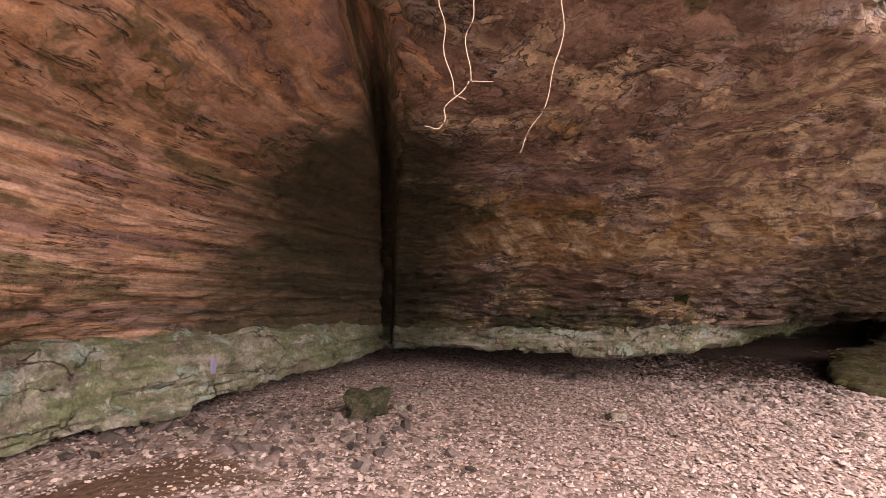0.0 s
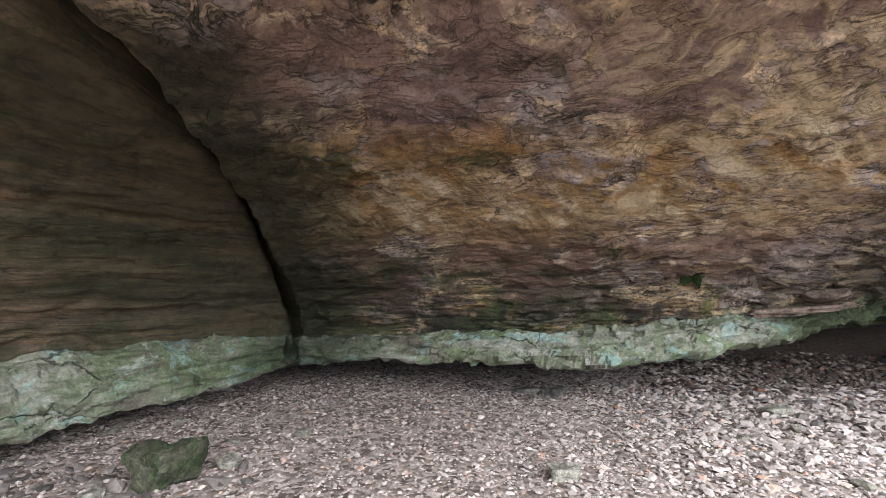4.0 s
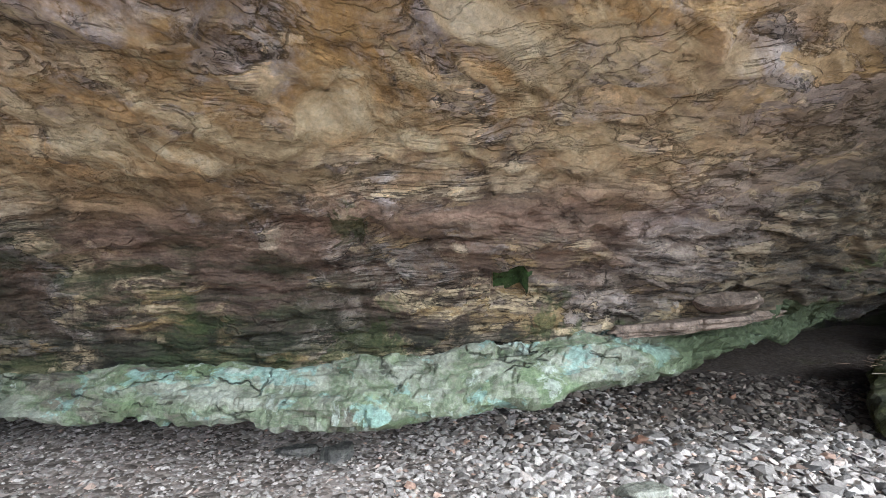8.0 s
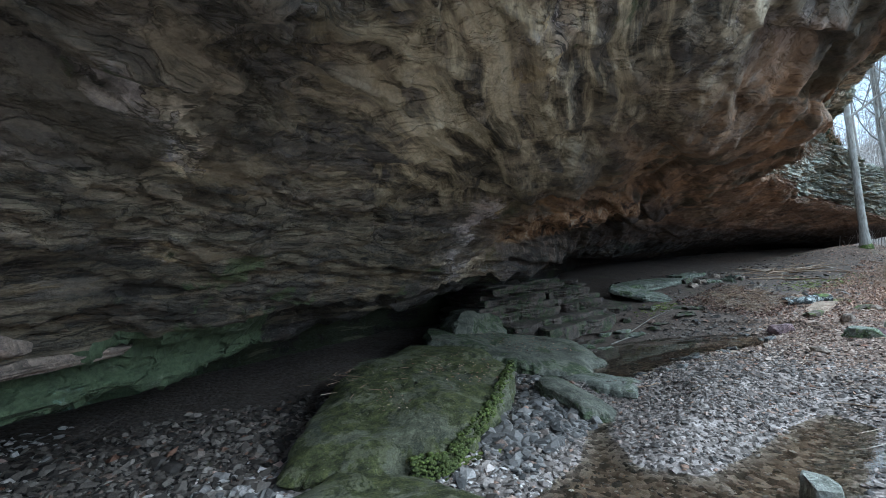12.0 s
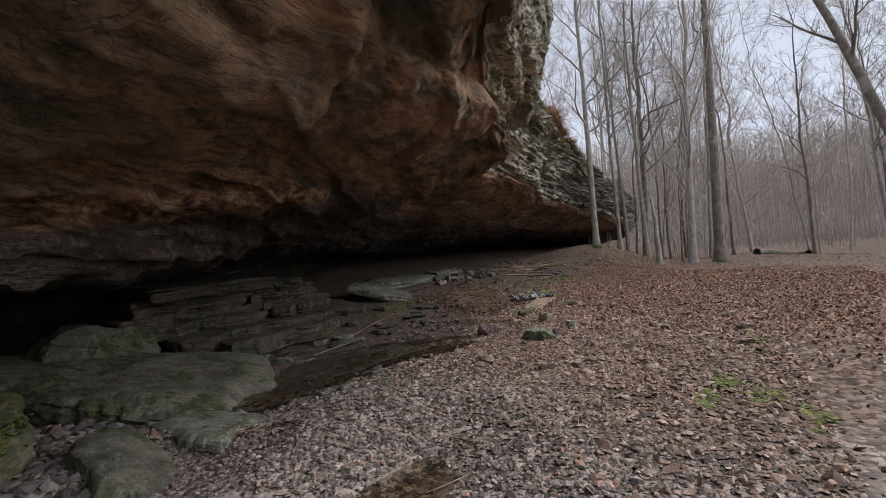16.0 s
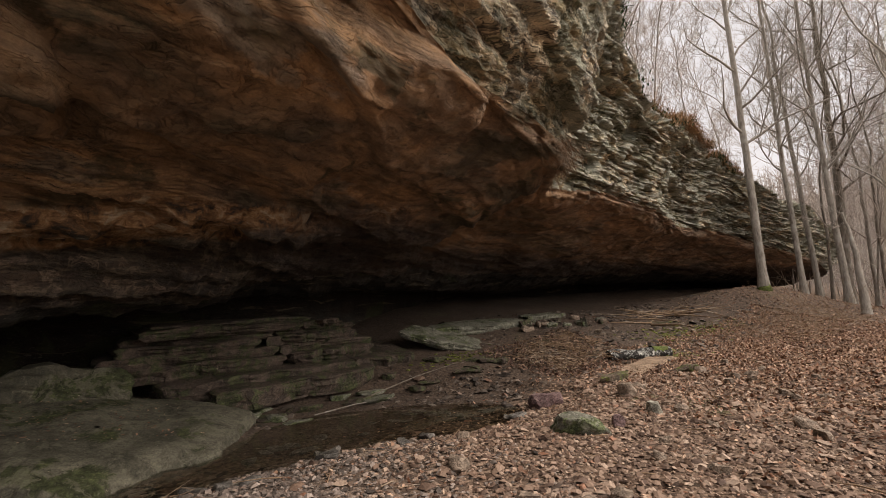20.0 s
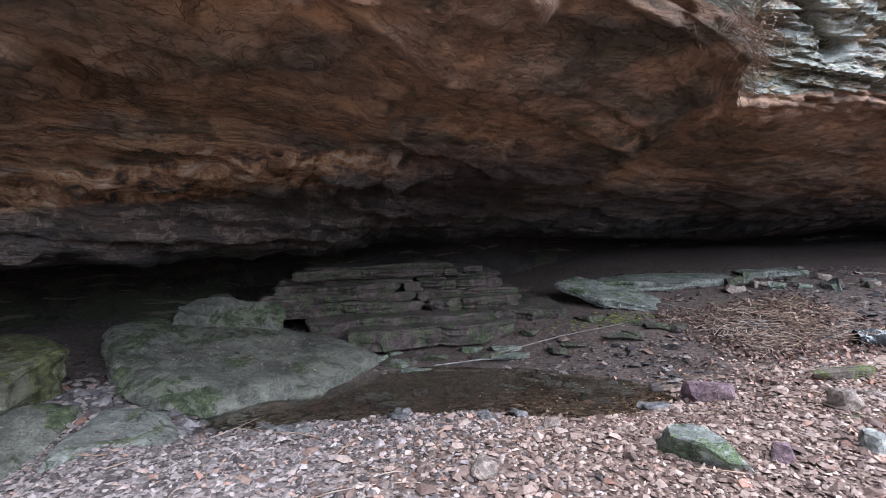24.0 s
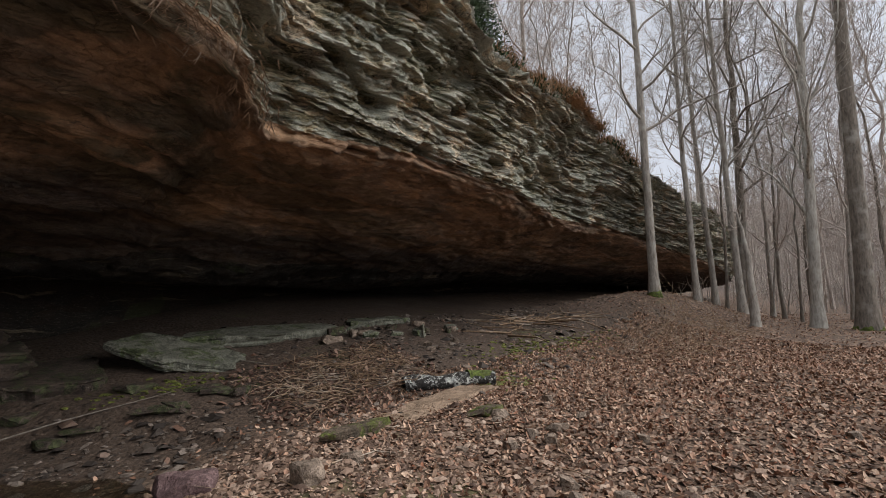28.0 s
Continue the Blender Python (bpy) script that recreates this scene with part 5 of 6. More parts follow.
# bedded ledges that close the gap: a low apron, then two thick tiers, each a stack of long broken plates
for top, front, x0, x1, thick in ((0.10, 11.95, 13.9, 17.2, 0.3), (0.24, 12.15, 13.3, 17.8, 0.35), (0.56, 12.55, 12.5, 17.4, 0.2), (0.70, 12.52, 12.5, 17.0, 0.14), (0.85, 12.56, 12.7, 17.3, 0.16),
                                  (0.97, 12.84, 12.9, 16.7, 0.12), (1.08, 12.80, 13.0, 16.4, 0.13), (1.17, 12.95, 13.2, 16.0, 0.12)):
    px = x0 + rng.uniform(-0.1, 0.1)
    while px < x1 - 0.5:
        ln = min(rng.uniform(1.3, 3.2), x1 - px)
        at = front + 0.05 * (px - 14.5) + rng.uniform(-0.12, 0.1)
        edge = [(px + ln * k / 6, at + 0.05 * ln * k / 6 + rng.uniform(-0.11, 0.11)) for k in range(7)]
        plate("bedded_ledge", edge + [(px + ln + 0.05, at + 1.5), (px + 0.1, at + 1.4)], top + 0.012 * (px - 14.5) + rng.uniform(-0.02, 0.02) + (0.1 if top < 0.3 else 0.0), (0.012, 0.14 if top < 0.3 else 0.04), thick, M_BED,
              "bedded brown sandstone ledge under the overhang", int(100 + 90 * top + px * 10), 0.02)["group"] = "bedded ledges"
        px += ln * rng.uniform(0.98, 1.03)
for i in range(26):
    px, py = rng.uniform(13.6, 19.5), rng.uniform(11.2, 12.2)
    stone("ledge_fragment", (px, py), (rng.uniform(0.3, 0.8), rng.uniform(0.2, 0.4), rng.uniform(0.06, 0.12)), rng.uniform(-20, 30), M_LEDGESLAB if i % 3 == 0 else M_BED, "flat broken piece of ledge stone", 300 + i, sink=0.25, layers=0.006, group="ledge fragments")


# ---- loose gravel and leaves ----
def scatter(name, pts, sizes, turns, base_v, base_f, material, label, category, seed, tilt=0.35, squash=(0.4, 0.8), lift=0.2, height=None):
    r = np.random.default_rng(seed)
    n, k = len(pts), len(base_v)
    v = np.repeat(base_v[None], n, 0) * (1 + r.uniform(-0.28, 0.28, (n, k, 1)))
    v = v * np.stack([np.ones(n), r.uniform(0.55, 1.0, n), r.uniform(*squash, n)], -1)[:, None, :]
    ax, ay = r.normal(0, tilt, n), r.normal(0, tilt, n)
    v[..., 2] += v[..., 0] * np.tan(np.clip(ax, -1, 1))[:, None] + v[..., 1] * np.tan(np.clip(ay, -1, 1))[:, None]
    c, s = np.cos(turns)[:, None], np.sin(turns)[:, None]
    v = np.stack([v[..., 0] * c - v[..., 1] * s, v[..., 0] * s + v[..., 1] * c, v[..., 2]], -1) * sizes[:, None, None]
    v = v + np.stack([pts[:, 0], pts[:, 1], (height or ground_height)(pts[:, 0], pts[:, 1]) + sizes * lift], -1)[:, None, :]
    f = (base_f[None] + (np.arange(n) * k)[:, None, None]).reshape(-1, base_f.shape[1])
    return tagged(new(name, mesh_of(name, v.reshape(-1, 3), f, material, False)), label, category, kind="stuff")


def ico():
    bm = bmesh.new()
    bmesh.ops.create_icosphere(bm, subdivisions=1, radius=1.0)
    bm.verts.index_update()
    v, f = np.array([x.co[:] for x in bm.verts]), np.array([[w.index for w in x.verts] for x in bm.faces])
    bm.free()
    return v, f


ICO_V, ICO_F = ico()
r = np.random.default_rng(11)


def field(n, x0, x1, y0, y1, keep):
    q = np.stack([r.uniform(x0, x1, n), r.uniform(y0, y1, n)], -1)
    return q[r.uniform(0, 1, n) < keep(q[:, 0], q[:, 1])]


CHIP_V = np.array([[1, 0.1, 0], [0.25, 0.9, 0.1], [-0.8, 0.6, 0], [-0.9, -0.4, 0.1], [0.1, -1, 0], [0.1, 0.0, 0.75], [0.55, -0.35, 0.6], [-0.45, 0.1, 0.7]])
CHIP_F = np.array([[0, 1, 5], [1, 2, 7], [1, 7, 5], [2, 3, 7], [3, 4, 7], [4, 6, 7], [7, 6, 5], [4, 0, 6], [0, 5, 6]])
bank = field(125000, -4.5, 13.5, 2.2, 11.8, lambda x, y: smooth(14, 11, x) * (1 - 0.7 * (ground_height(x, y) < -0.35)) * smooth(1.8 + 0.12 * x, 3.2 + 0.12 * x, y) * (1 - smooth(9.4, 10.0, y) * smooth(4.5, 6.5, x)) * (1 - 0.93 * np.exp(-((0.77 * (x + 2.75) + 0.64 * (y - 3.05)) / 1.35) ** 4 - ((0.77 * (y - 3.05) - 0.64 * (x + 2.75)) / 0.36) ** 4)))
mixed = field(78000, 11.5, 24, 4.2, 9.6, lambda x, y: smooth(25, 15, x) * (1 - 0.8 * (ground_height(x, y) < -0.33)))
split = r.uniform(0, 1, len(mixed)) < smooth(12.5, 16.0, mixed[:, 0] + 0.6 * (7 - mixed[:, 1]))
litter = mixed[split]
sizes = np.clip(r.lognormal(-4.1, 0.5, len(litter)), 0.009, 0.07)
scatter("litter_stones", litter, sizes, r.uniform(0, 6.28, len(litter)), CHIP_V, CHIP_F, M_LITTERSTONE, "brown flat stones among the fallen leaves", "stones", 26, 0.2, (0.35, 0.75))
pts = np.concatenate([bank, mixed[~split]])
sizes = np.clip(r.lognormal(-3.95, 0.45, len(pts)), 0.009, 0.06) * (1 - 0.12 * smooth(9, 12, pts[:, 0])) * (0.66 + 0.34 * smooth(1.0, 4.0, pts[:, 0])) * (1 + 0.4 * smooth(3, 5, pts[:, 0]) * smooth(10.5, 8.5, pts[:, 0]) * smooth(6.2, 7.2, pts[:, 1]))
beyond = r.uniform(7.3, 10.0, len(pts)) < pts[:, 0]
scatter("creek_gravel", pts[beyond], sizes[beyond] * 0.9, r.uniform(0, 6.28, beyond.sum()), CHIP_V, CHIP_F, M_MIDGRAVEL, "fine brown and grey creek gravel", "gravel", 27, 0.2, (0.35, 0.75))
pts, sizes = pts[~beyond], sizes[~beyond]
scatter("gravel", pts, sizes, r.uniform(0, 6.28, len(pts)), CHIP_V, CHIP_F, M_GRAVEL, "loose flat grey and pinkish gravel stones", "gravel", 21, 0.2, (0.35, 0.75))
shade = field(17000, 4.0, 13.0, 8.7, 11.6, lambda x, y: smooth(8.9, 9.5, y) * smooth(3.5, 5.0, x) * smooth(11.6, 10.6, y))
scatter("shaded_gravel", shade, np.clip(r.lognormal(-3.45, 0.45, len(shade)), 0.015, 0.09), r.uniform(0, 6.28, len(shade)), CHIP_V, CHIP_F, M_WETSHADESTONE, "dark gravel under the overhang, with its shade in the colour", "gravel", 28, 0.2, (0.35, 0.75))
cob = np.concatenate([field(1500, 9.3, 11.2, 8.0, 10.1, lambda x, y: 1.0 * (y < 8.35 + 0.66 * (x - 8.75)) * (y > 8.1 + 0.3 * (x - 9.3))), field(420, 10.9, 12.6, 9.2, 10.5, lambda x, y: 1.0 * (np.abs(y - 10.35 + 0.55 * (x - 11)) < 0.3)), field(500, -3.2, 0.5, 4.0, 6.0, lambda x, y: smooth(0.8, -2, x)), field(300, 5, 9, 7.5, 9.5, lambda x, y: 1 + 0 * x)])
scatter("cobbles", cob, np.clip(r.lognormal(-3.0, 0.35, len(cob)), 0.03, 0.11), r.uniform(0, 6.28, len(cob)), ICO_V, ICO_F, M_COBBLE, "grey broken cobbles lying between the slabs", "stones", 22, 0.2, (0.35, 0.7), 0.15)
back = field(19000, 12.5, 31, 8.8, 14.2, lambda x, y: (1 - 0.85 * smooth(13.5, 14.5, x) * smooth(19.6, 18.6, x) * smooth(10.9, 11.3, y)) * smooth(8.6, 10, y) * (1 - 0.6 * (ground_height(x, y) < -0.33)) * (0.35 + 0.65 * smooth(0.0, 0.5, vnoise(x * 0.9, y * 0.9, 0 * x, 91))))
scatter("creek_stones", back, np.clip(r.lognormal(-3.75, 0.6, len(back)), 0.012, 0.13), r.uniform(0, 6.28, len(back)), CHIP_V, CHIP_F, M_WETSHADESTONE, "wet flat stones on mud under the overhang, darkened with its shade", "stones", 24, 0.2, (0.3, 0.7), 0.12)
LEAF_V = np.array([[-0.95, 0.05, 0.12], [-0.45, 0.62, 0.0], [0.45, 0.6, 0.14], [0.95, 0.1, 0.26], [0.55, -0.55, 0.05], [-0.4, -0.6, 0.2], [0.05, 0, -0.08]])
LEAF_F = np.array([[0, 6, 1], [1, 6, 2], [2, 6, 3], [3, 6, 4], [4, 6, 5], [5, 6, 0]])
lp = np.concatenate([field(95000, 12.5, 30, 1.5, 10.2, lambda x, y: 0.05 * smooth(12, 15, x + 0.5 * (7 - y)) + 0.95 * smooth(16.5, 21, x + 0.5 * (7 - y))), field(16000, 24, 46, 0, 12.5, lambda x, y: 1 - 0.85 * smooth(10.0, 11.5, y) * smooth(30, 27, x))])
scatter("leaf_litter", lp, r.uniform(0.014, 0.034, len(lp)), r.uniform(0, 6.28, len(lp)), LEAF_V, LEAF_F, M_LEAF, "brown curled fallen leaves covering the ground", "leaves", 23, 0.45, (0.6, 1.6), 0.3)


def slab_litter(name, n, x0, x1, y0, y1, z0, mid, slope, size, seed):
    q = np.stack([r.uniform(x0, x1, n), r.uniform(y0, y1, n)], -1)
    return scatter(name, q, r.uniform(*size, n), r.uniform(0, 6.28, n), LEAF_V, LEAF_F, M_LEAF, "bits of leaf and grit lying on the slab", "leaves", seed, 0.2, (0.4, 1.0), 0.2,
                   lambda x, y: z0 + slope[0] * (x - mid[0]) + slope[1] * (y - mid[1]) + 0.02)


slab_litter("slab_litter", 420, 8.7, 10.5, 9.3, 10.5, 0.205, (9.4, 9.72), (0.037, 0.187), (0.006, 0.022), 81)
slab_litter("slab_litter", 260, 11.6, 13.6, 10.7, 12.0, 0.06, (12.58, 11.07), (-0.15, 0.2), (0.008, 0.025), 82)


# single stones large enough to count, each resting on the ground
loose = []
for i in range(6):
    mat, name, label = ((M_COBBLEROCK, "wet_stone", "flat dark wet stone in the shallow creek"), (M_BROWN, "loose_stone", "flat brown stone among the fallen leaves"), (M_GREY, "bank_stone", "pale flat stone on the gravel bank"))[i // 2]
    size = ((0.3, 0.2, 0.08), (0.22, 0.16, 0.07), (0.24, 0.17, 0.1), (0.16, 0.13, 0.09), (0.2, 0.15, 0.08), (0.14, 0.1, 0.07))[i]
    loose.append((stone(name, (15.0 + i, 6.0), size, 0, mat, label, 500 + i, sink=0.3, group=name.replace("_", " ") + "s"), size[2]))
sr = np.random.default_rng(505)
zones = ((0, 34, 13.2, 17.4, 9.0, 10.6), (2, 46, 14.5, 22.5, 4.6, 8.8), (4, 26, -2.6, 8.0, 4.2, 7.6), (2, 14, 20.0, 26.0, 9.5, 12.0))
for kind, many, x0, x1, y0, y1 in zones:
    for k in range(many):
        ob, tall = loose[kind + k % 2]
        x, y, s = sr.uniform(x0, x1), sr.uniform(y0, y1), sr.uniform(0.6, 1.35) if k > 1 else 1.0
        m = Matrix.LocRotScale((x, y, on_ground(x, y) + tall * s * 0.18), Euler((sr.normal(0, 0.12), sr.normal(0, 0.12), sr.uniform(0, 6.28))), (s, s, s))
        if k < 2 and (kind != 2 or x0 < 20):
            ob.matrix_world = m
        else:
            copy_thing(ob, m)


# ---- bare trees ----
def tube(path, radii, sides):
    """Rings along a path: arrays of vertices and quads."""
    path = np.asarray(path)
    t = np.gradient(path, axis=0)
    t = t / np.maximum(np.linalg.norm(t, axis=1, keepdims=True), 1e-9)
    ref = np.where(np.abs(t[:, 2:3]) > 0.9, np.array([[1.0, 0, 0]]), np.array([[0, 0, 1.0]]))
    a = np.cross(t, ref)
    a /= np.maximum(np.linalg.norm(a, axis=1, keepdims=True), 1e-9)
    b = np.cross(t, a)
    w = np.arange(sides) * 2 * np.pi / sides
    v = path[:, None] + np.asarray(radii)[:, None, None] * (np.cos(w)[None, :, None] * a[:, None] + np.sin(w)[None, :, None] * b[:, None])
    n = len(path)
    i = np.arange(n * sides).reshape(n, sides)
    j = np.roll(i, -1, 1)
    return v.reshape(-1, 3), np.stack([i[:-1], j[:-1], j[1:], i[1:]], -1).reshape(-1, 4)


def joined(tubes):
    vs, fs, k = [], [], 0
    for v, f in tubes:
        vs.append(v)
        fs.append(f + k)
        k += len(v)
    return np.concatenate(vs), np.concatenate(fs)


def bare_tree(height, radius, seed, material, lean=0.04, crook=0.25, first=0.35, limbs=16, twigs=True, toward=None, label="bare grey woodland tree", crown_material=None, thin=0.006):
    rg = np.random.default_rng(seed)
    n = 22
    h = np.linspace(0, 1, n)
    wig = np.cumsum(rg.normal(0, crook / n ** 0.5, (n, 2)), 0) * h[:, None]
    ang = rg.uniform(0, 6.28) if toward is None else radians(toward)
    trunk = np.stack([wig[:, 0] + lean * height * h * np.cos(ang), wig[:, 1] + lean * height * h * np.sin(ang), height * h - 0.2], -1)
    rad = radius * (1 - 0.82 * h) * (1 + 0.55 * np.exp(-h * 45))
    tree = new("tree")
    tv, tf = tube(trunk, rad, 12)
    array_part("trunk", tv, tf, material, tree)
    tubes = []

    def limb(start, direction, length, r0, level):
        k = (6, 5, 4, 3)[level] if twigs else (6, 4, 3)[level]
        step = length / k
        pts, d = [start], direction / np.linalg.norm(direction)
        for _ in range(k):
            d = d + rg.normal(0, 0.16, 3) + np.array([0, 0, 0.07])
            d /= np.linalg.norm(d)
            pts.append(pts[-1] + d * step)
        tubes.append(tube(pts, np.linspace(r0, r0 * 0.25, k + 1), 5 if level == 0 else 3))
        if level < (3 if twigs else 2):
            for _ in range((5, 4, 3)[level] if twigs else (6, 7, 0)[level]):
                i = rg.integers(1, k + 1)
                e = rg.normal(0, 1, 3)
                e = e - d * (e @ d)
                e /= max(np.linalg.norm(e), 1e-6)
                limb(pts[i], d * 0.75 + e * 0.7 + np.array([0, 0, 0.12]), length * rg.uniform(0.4, 0.65), max(r0 * (1 - 0.75 * i / k) * 0.6, thin), level + 1)

    for i in range(limbs):
        s = first + (1 - first) * (i + rg.uniform(0, 1)) / limbs
        s = min(s, 0.99)
        at = np.array([np.interp(s, h, trunk[:, c]) for c in range(3)])
        a = rg.uniform(0, 6.28)
        rise = rg.uniform(0.5, 1.3)
        limb(at, np.array([np.cos(a), np.sin(a), rise]), height * rg.uniform(0.12, 0.26) * (1.25 - s * 0.7), radius * (1 - 0.82 * s) * 0.5, 0)
    cv, cf = joined(tubes)
    array_part("crown", cv, cf, crown_material or material, tree)
    return tagged(tree, label, "tree")


def set_at(ob, x, y, turn=0.0, scale=1.0, dz=0.0):
    ob.matrix_world = Matrix.LocRotScale((x, y, on_ground(x, y) + dz), Euler((0, 0, radians(turn))), (scale, scale, scale))
    return ob


def mossy_base(tree, radius, seed, high=0.5):
    """A ragged sleeve of moss on the foot of the trunk."""
    trunk = next(ob for ob in tree.children if ob.name.startswith("trunk"))
    h = np.linspace(-0.2, high, 9)
    v, f = tube(np.stack([0 * h, 0 * h, h], -1), radius * (1.62 - 0.85 * smooth(-0.1, 0.45, h)), 18)
    v[:, :2] *= (1 + 0.12 * fbm(v[:, :1] * 12, v[:, 1:2] * 12, v[:, 2:] * 9, 3, seed))
    array_part("moss", v, f, M_MOSS, trunk, "green moss on the trunk's foot")
    return tree


set_at(mossy_base(bare_tree(19, 0.155, 41, M_BARK, 0.01, 0.2, 0.28, 19, toward=180, label="slender grey-barked tree with a mossy base on the leaf mound"), 0.155, 1), 32.2, 10.5)
set_at(bare_tree(18, 0.11, 42, M_BARK, 0.03, 0.3, 0.26, 19, toward=100, label="slim grey tree behind the leaf mound"), 34.2, 9.8)
set_at(bare_tree(18, 0.12, 43, M_BARK, 0.03, 0.35, 0.26, 19, toward=100, label="slim grey woodland tree behind the mound"), 37.2, 10.0)
set_at(bare_tree(20, 0.18, 44, M_DARKBARK, 0.03, 0.8, 0.21, 19, toward=280, label="dark forked tree with crooked limbs"), 38.0, 9.2)
set_at(bare_tree(18, 0.13, 45, M_BARK, 0.03, 0.4, 0.26, 19, toward=120, label="slim pale grey tree with a straight trunk"), 35.5, 8.75)
set_at(bare_tree(19, 0.16, 46, M_BIRCH, 0.03, 0.5, 0.16, 19, toward=280, label="pale blotched tree with a crooked trunk"), 34.4, 6.6)
set_at(mossy_base(bare_tree(24, 0.235, 47, M_DARKBARK, 0.012, 0.1, 0.45, 12, toward=270, label="thick brown-grey tree trunk beside the path"), 0.235, 2, 0.9), 34.75, 5.5)
set_at(bare_tree(22, 0.29, 49, M_DARKBARK, 0.3, 0.3, 0.4, 14, toward=90, label="large leaning grey-brown tree beside the creek"), 37.9, -3.0)
for i, (x, y, hh, rad) in enumerate(((38.0, -5.2, 15, 0.1), (40.5, -1.6, 16, 0.12), (43.5, -4.0, 17, 0.14), (36.5, -8.0, 15, 0.1), (45.0, 0.9, 16, 0.11), (41.5, -8.5, 18, 0.16), (47.5, -3.0, 17, 0.13))):
    set_at(bare_tree(hh, rad, 160 + i, M_BARK if i % 2 else M_DARKBARK, 0.05, 0.5, 0.25, 16, label="bare grey tree on the creek flat"), x, y)
set_at(bare_tree(3.6, 0.15, 48, M_BARK, 0.02, 0.1, 0.8, 2, label="short broken snag of grey wood"), 32.4, 7.8)
for i, (x, y, hh, rad) in enumerate(((38.5, 8.0, 13, 0.07), (39.5, 7.2, 14, 0.08), (37.0, 7.3, 11, 0.05), (41.0, 8.8, 15, 0.09), (36.2, 9.4, 12, 0.06), (40.2, 6.1, 15, 0.10), (43.0, 7.6, 15, 0.1), (38.8, 5.6, 12, 0.06), (42.2, 5.0, 14, 0.09))):
    set_at(bare_tree(hh, rad, 140 + i, M_BARK if i % 2 else M_DARKBARK, 0.06, 0.6, 0.15, 13, twigs=False, label="thin grey sapling among the larger trees", crown_material=M_HAZEBARK, thin=0.009), x, y)
kinds = [bare_tree(15 + 1.6 * i, 0.06 + 0.022 * (i % 3), 60 + i, M_HAZEBARK if i % 3 else M_BARK, 0.07, 0.9, 0.16, 17, twigs=False, thin=0.012, label="bare grey-brown woodland tree in winter", crown_material=M_HAZEBARK) for i in range(5)]
tr = np.random.default_rng(77)
spots = []
while len(spots) < 118:
    x, y = tr.uniform(39, 110), tr.uniform(-50, 16)
    if y > 9.5 + 0.03 * (x - 30) and x < 56:
        continue
    if 56 < x < 73 and y < 8 or y < 4.0 and x < 48:
        continue
    if all(abs(x - a) + abs(y - b) > 1.6 for a, b in spots):
        spots.append((x, y))
top = [(tr.uniform(22, 56), tr.uniform(13.5, 32)) for _ in range(40)]
for i, (x, y) in enumerate(spots + top):
    k = kinds[i % 5]
    z = on_ground(x, y) if i < len(spots) else max(on_ground(x, y), 6.0)
    m = Matrix.LocRotScale((x, y, z), Euler((0, 0, tr.uniform(0, 6.28))), (1, 1, 1)) @ Matrix.Scale(tr.uniform(0.75, 1.15), 4)
    if i < 5:
        k.matrix_world = m
        tagged(k, group="woodland trees")
    else:
        copy_thing(k, m)

# ---- the far woods: hundreds of thin stems with forked tops ----
fr = np.random.default_rng(99)
tubes = []
for i in range(2600):
    x = fr.uniform(85, 240)
    y = fr.uniform(-170, 60)
    z = on_ground(x, y) - 0.3
    hgt, rad = fr.uniform(11, 19), fr.uniform(0.09, 0.2)
    lean = fr.normal(0, 0.6, 2)
    base = np.array([x, y, z])
    tip = base + [lean[0], lean[1], hgt]
    tubes.append(tube([base, base * 0.5 + tip * 0.5, tip], [rad, rad * 0.75, rad * 0.15], 3))
    for _ in range(6):
        s0 = fr.uniform(0.4, 0.95)
        a = base + (tip - base) * s0
        e = np.array([fr.normal(0, 1), fr.normal(0, 1), fr.uniform(0.6, 1.6)]) * fr.uniform(1.0, 2.4)
        tubes.append(tube([a, a + e], [rad * 0.5, rad * 0.12], 3))
for i in range(1500):
    x, y = fr.uniform(46, 90), fr.uniform(-30, 15)
    if abs(x - 50 - 0.5 * y) < 8 and y < 5:
        continue
    base = np.array([x, y, on_ground(x, y) - 0.1])
    tip = base + [fr.normal(0, 0.5), fr.normal(0, 0.5), fr.uniform(1.2, 5.5)]
    rad = fr.uniform(0.015, 0.04)
    tubes.append(tube([base, base * 0.5 + tip * 0.5 + fr.normal(0, 0.12, 3), tip], [rad, rad * 0.7, rad * 0.2], 3))
    for _ in range(4):
        a = base + (tip - base) * fr.uniform(0.25, 0.9)
        tubes.append(tube([a, a + np.array([fr.normal(0, 0.6), fr.normal(0, 0.6), fr.uniform(0.3, 1.1)])], [rad * 0.6, rad * 0.2], 3))
wv, wf = joined(tubes)
tagged(new("far_woods", mesh_of("far_woods", wv, wf, M_HAZEBARK)), "dense bare grey-brown woods on the far slope", "woods", kind="stuff")


# ---- details on the rock ----
def tube_part(name, path, radii, sides, material, parent, label=""):
    v, f = tube(np.array(path, float), radii, sides)
    return array_part(name, v, f, material, parent, label)


jut = new("jutting_block", boulder_mesh("jutting_block", (0.9, 0.6, 0.17), 71, M_PINK, rough=0.3, layers=0.012, cuts=22))
jut.matrix_world, jut.parent = pose(5.9, 8.5, 1.2, 0, -3, 26), cliff
tagged(jut, "pinkish block of rock jutting over the ledge")
jut = plate("bedded_plate", ((4.85, 8.22), (5.5, 8.3), (6.1, 8.52), (6.7, 8.94), (6.6, 9.4), (5.2, 9.0)), 1.08, (0.03, 0.05), 0.06, M_PINK, "orange-tan bedded plate above the ledge", 179, 0.02)
jut.parent = cliff
del jut["category"]


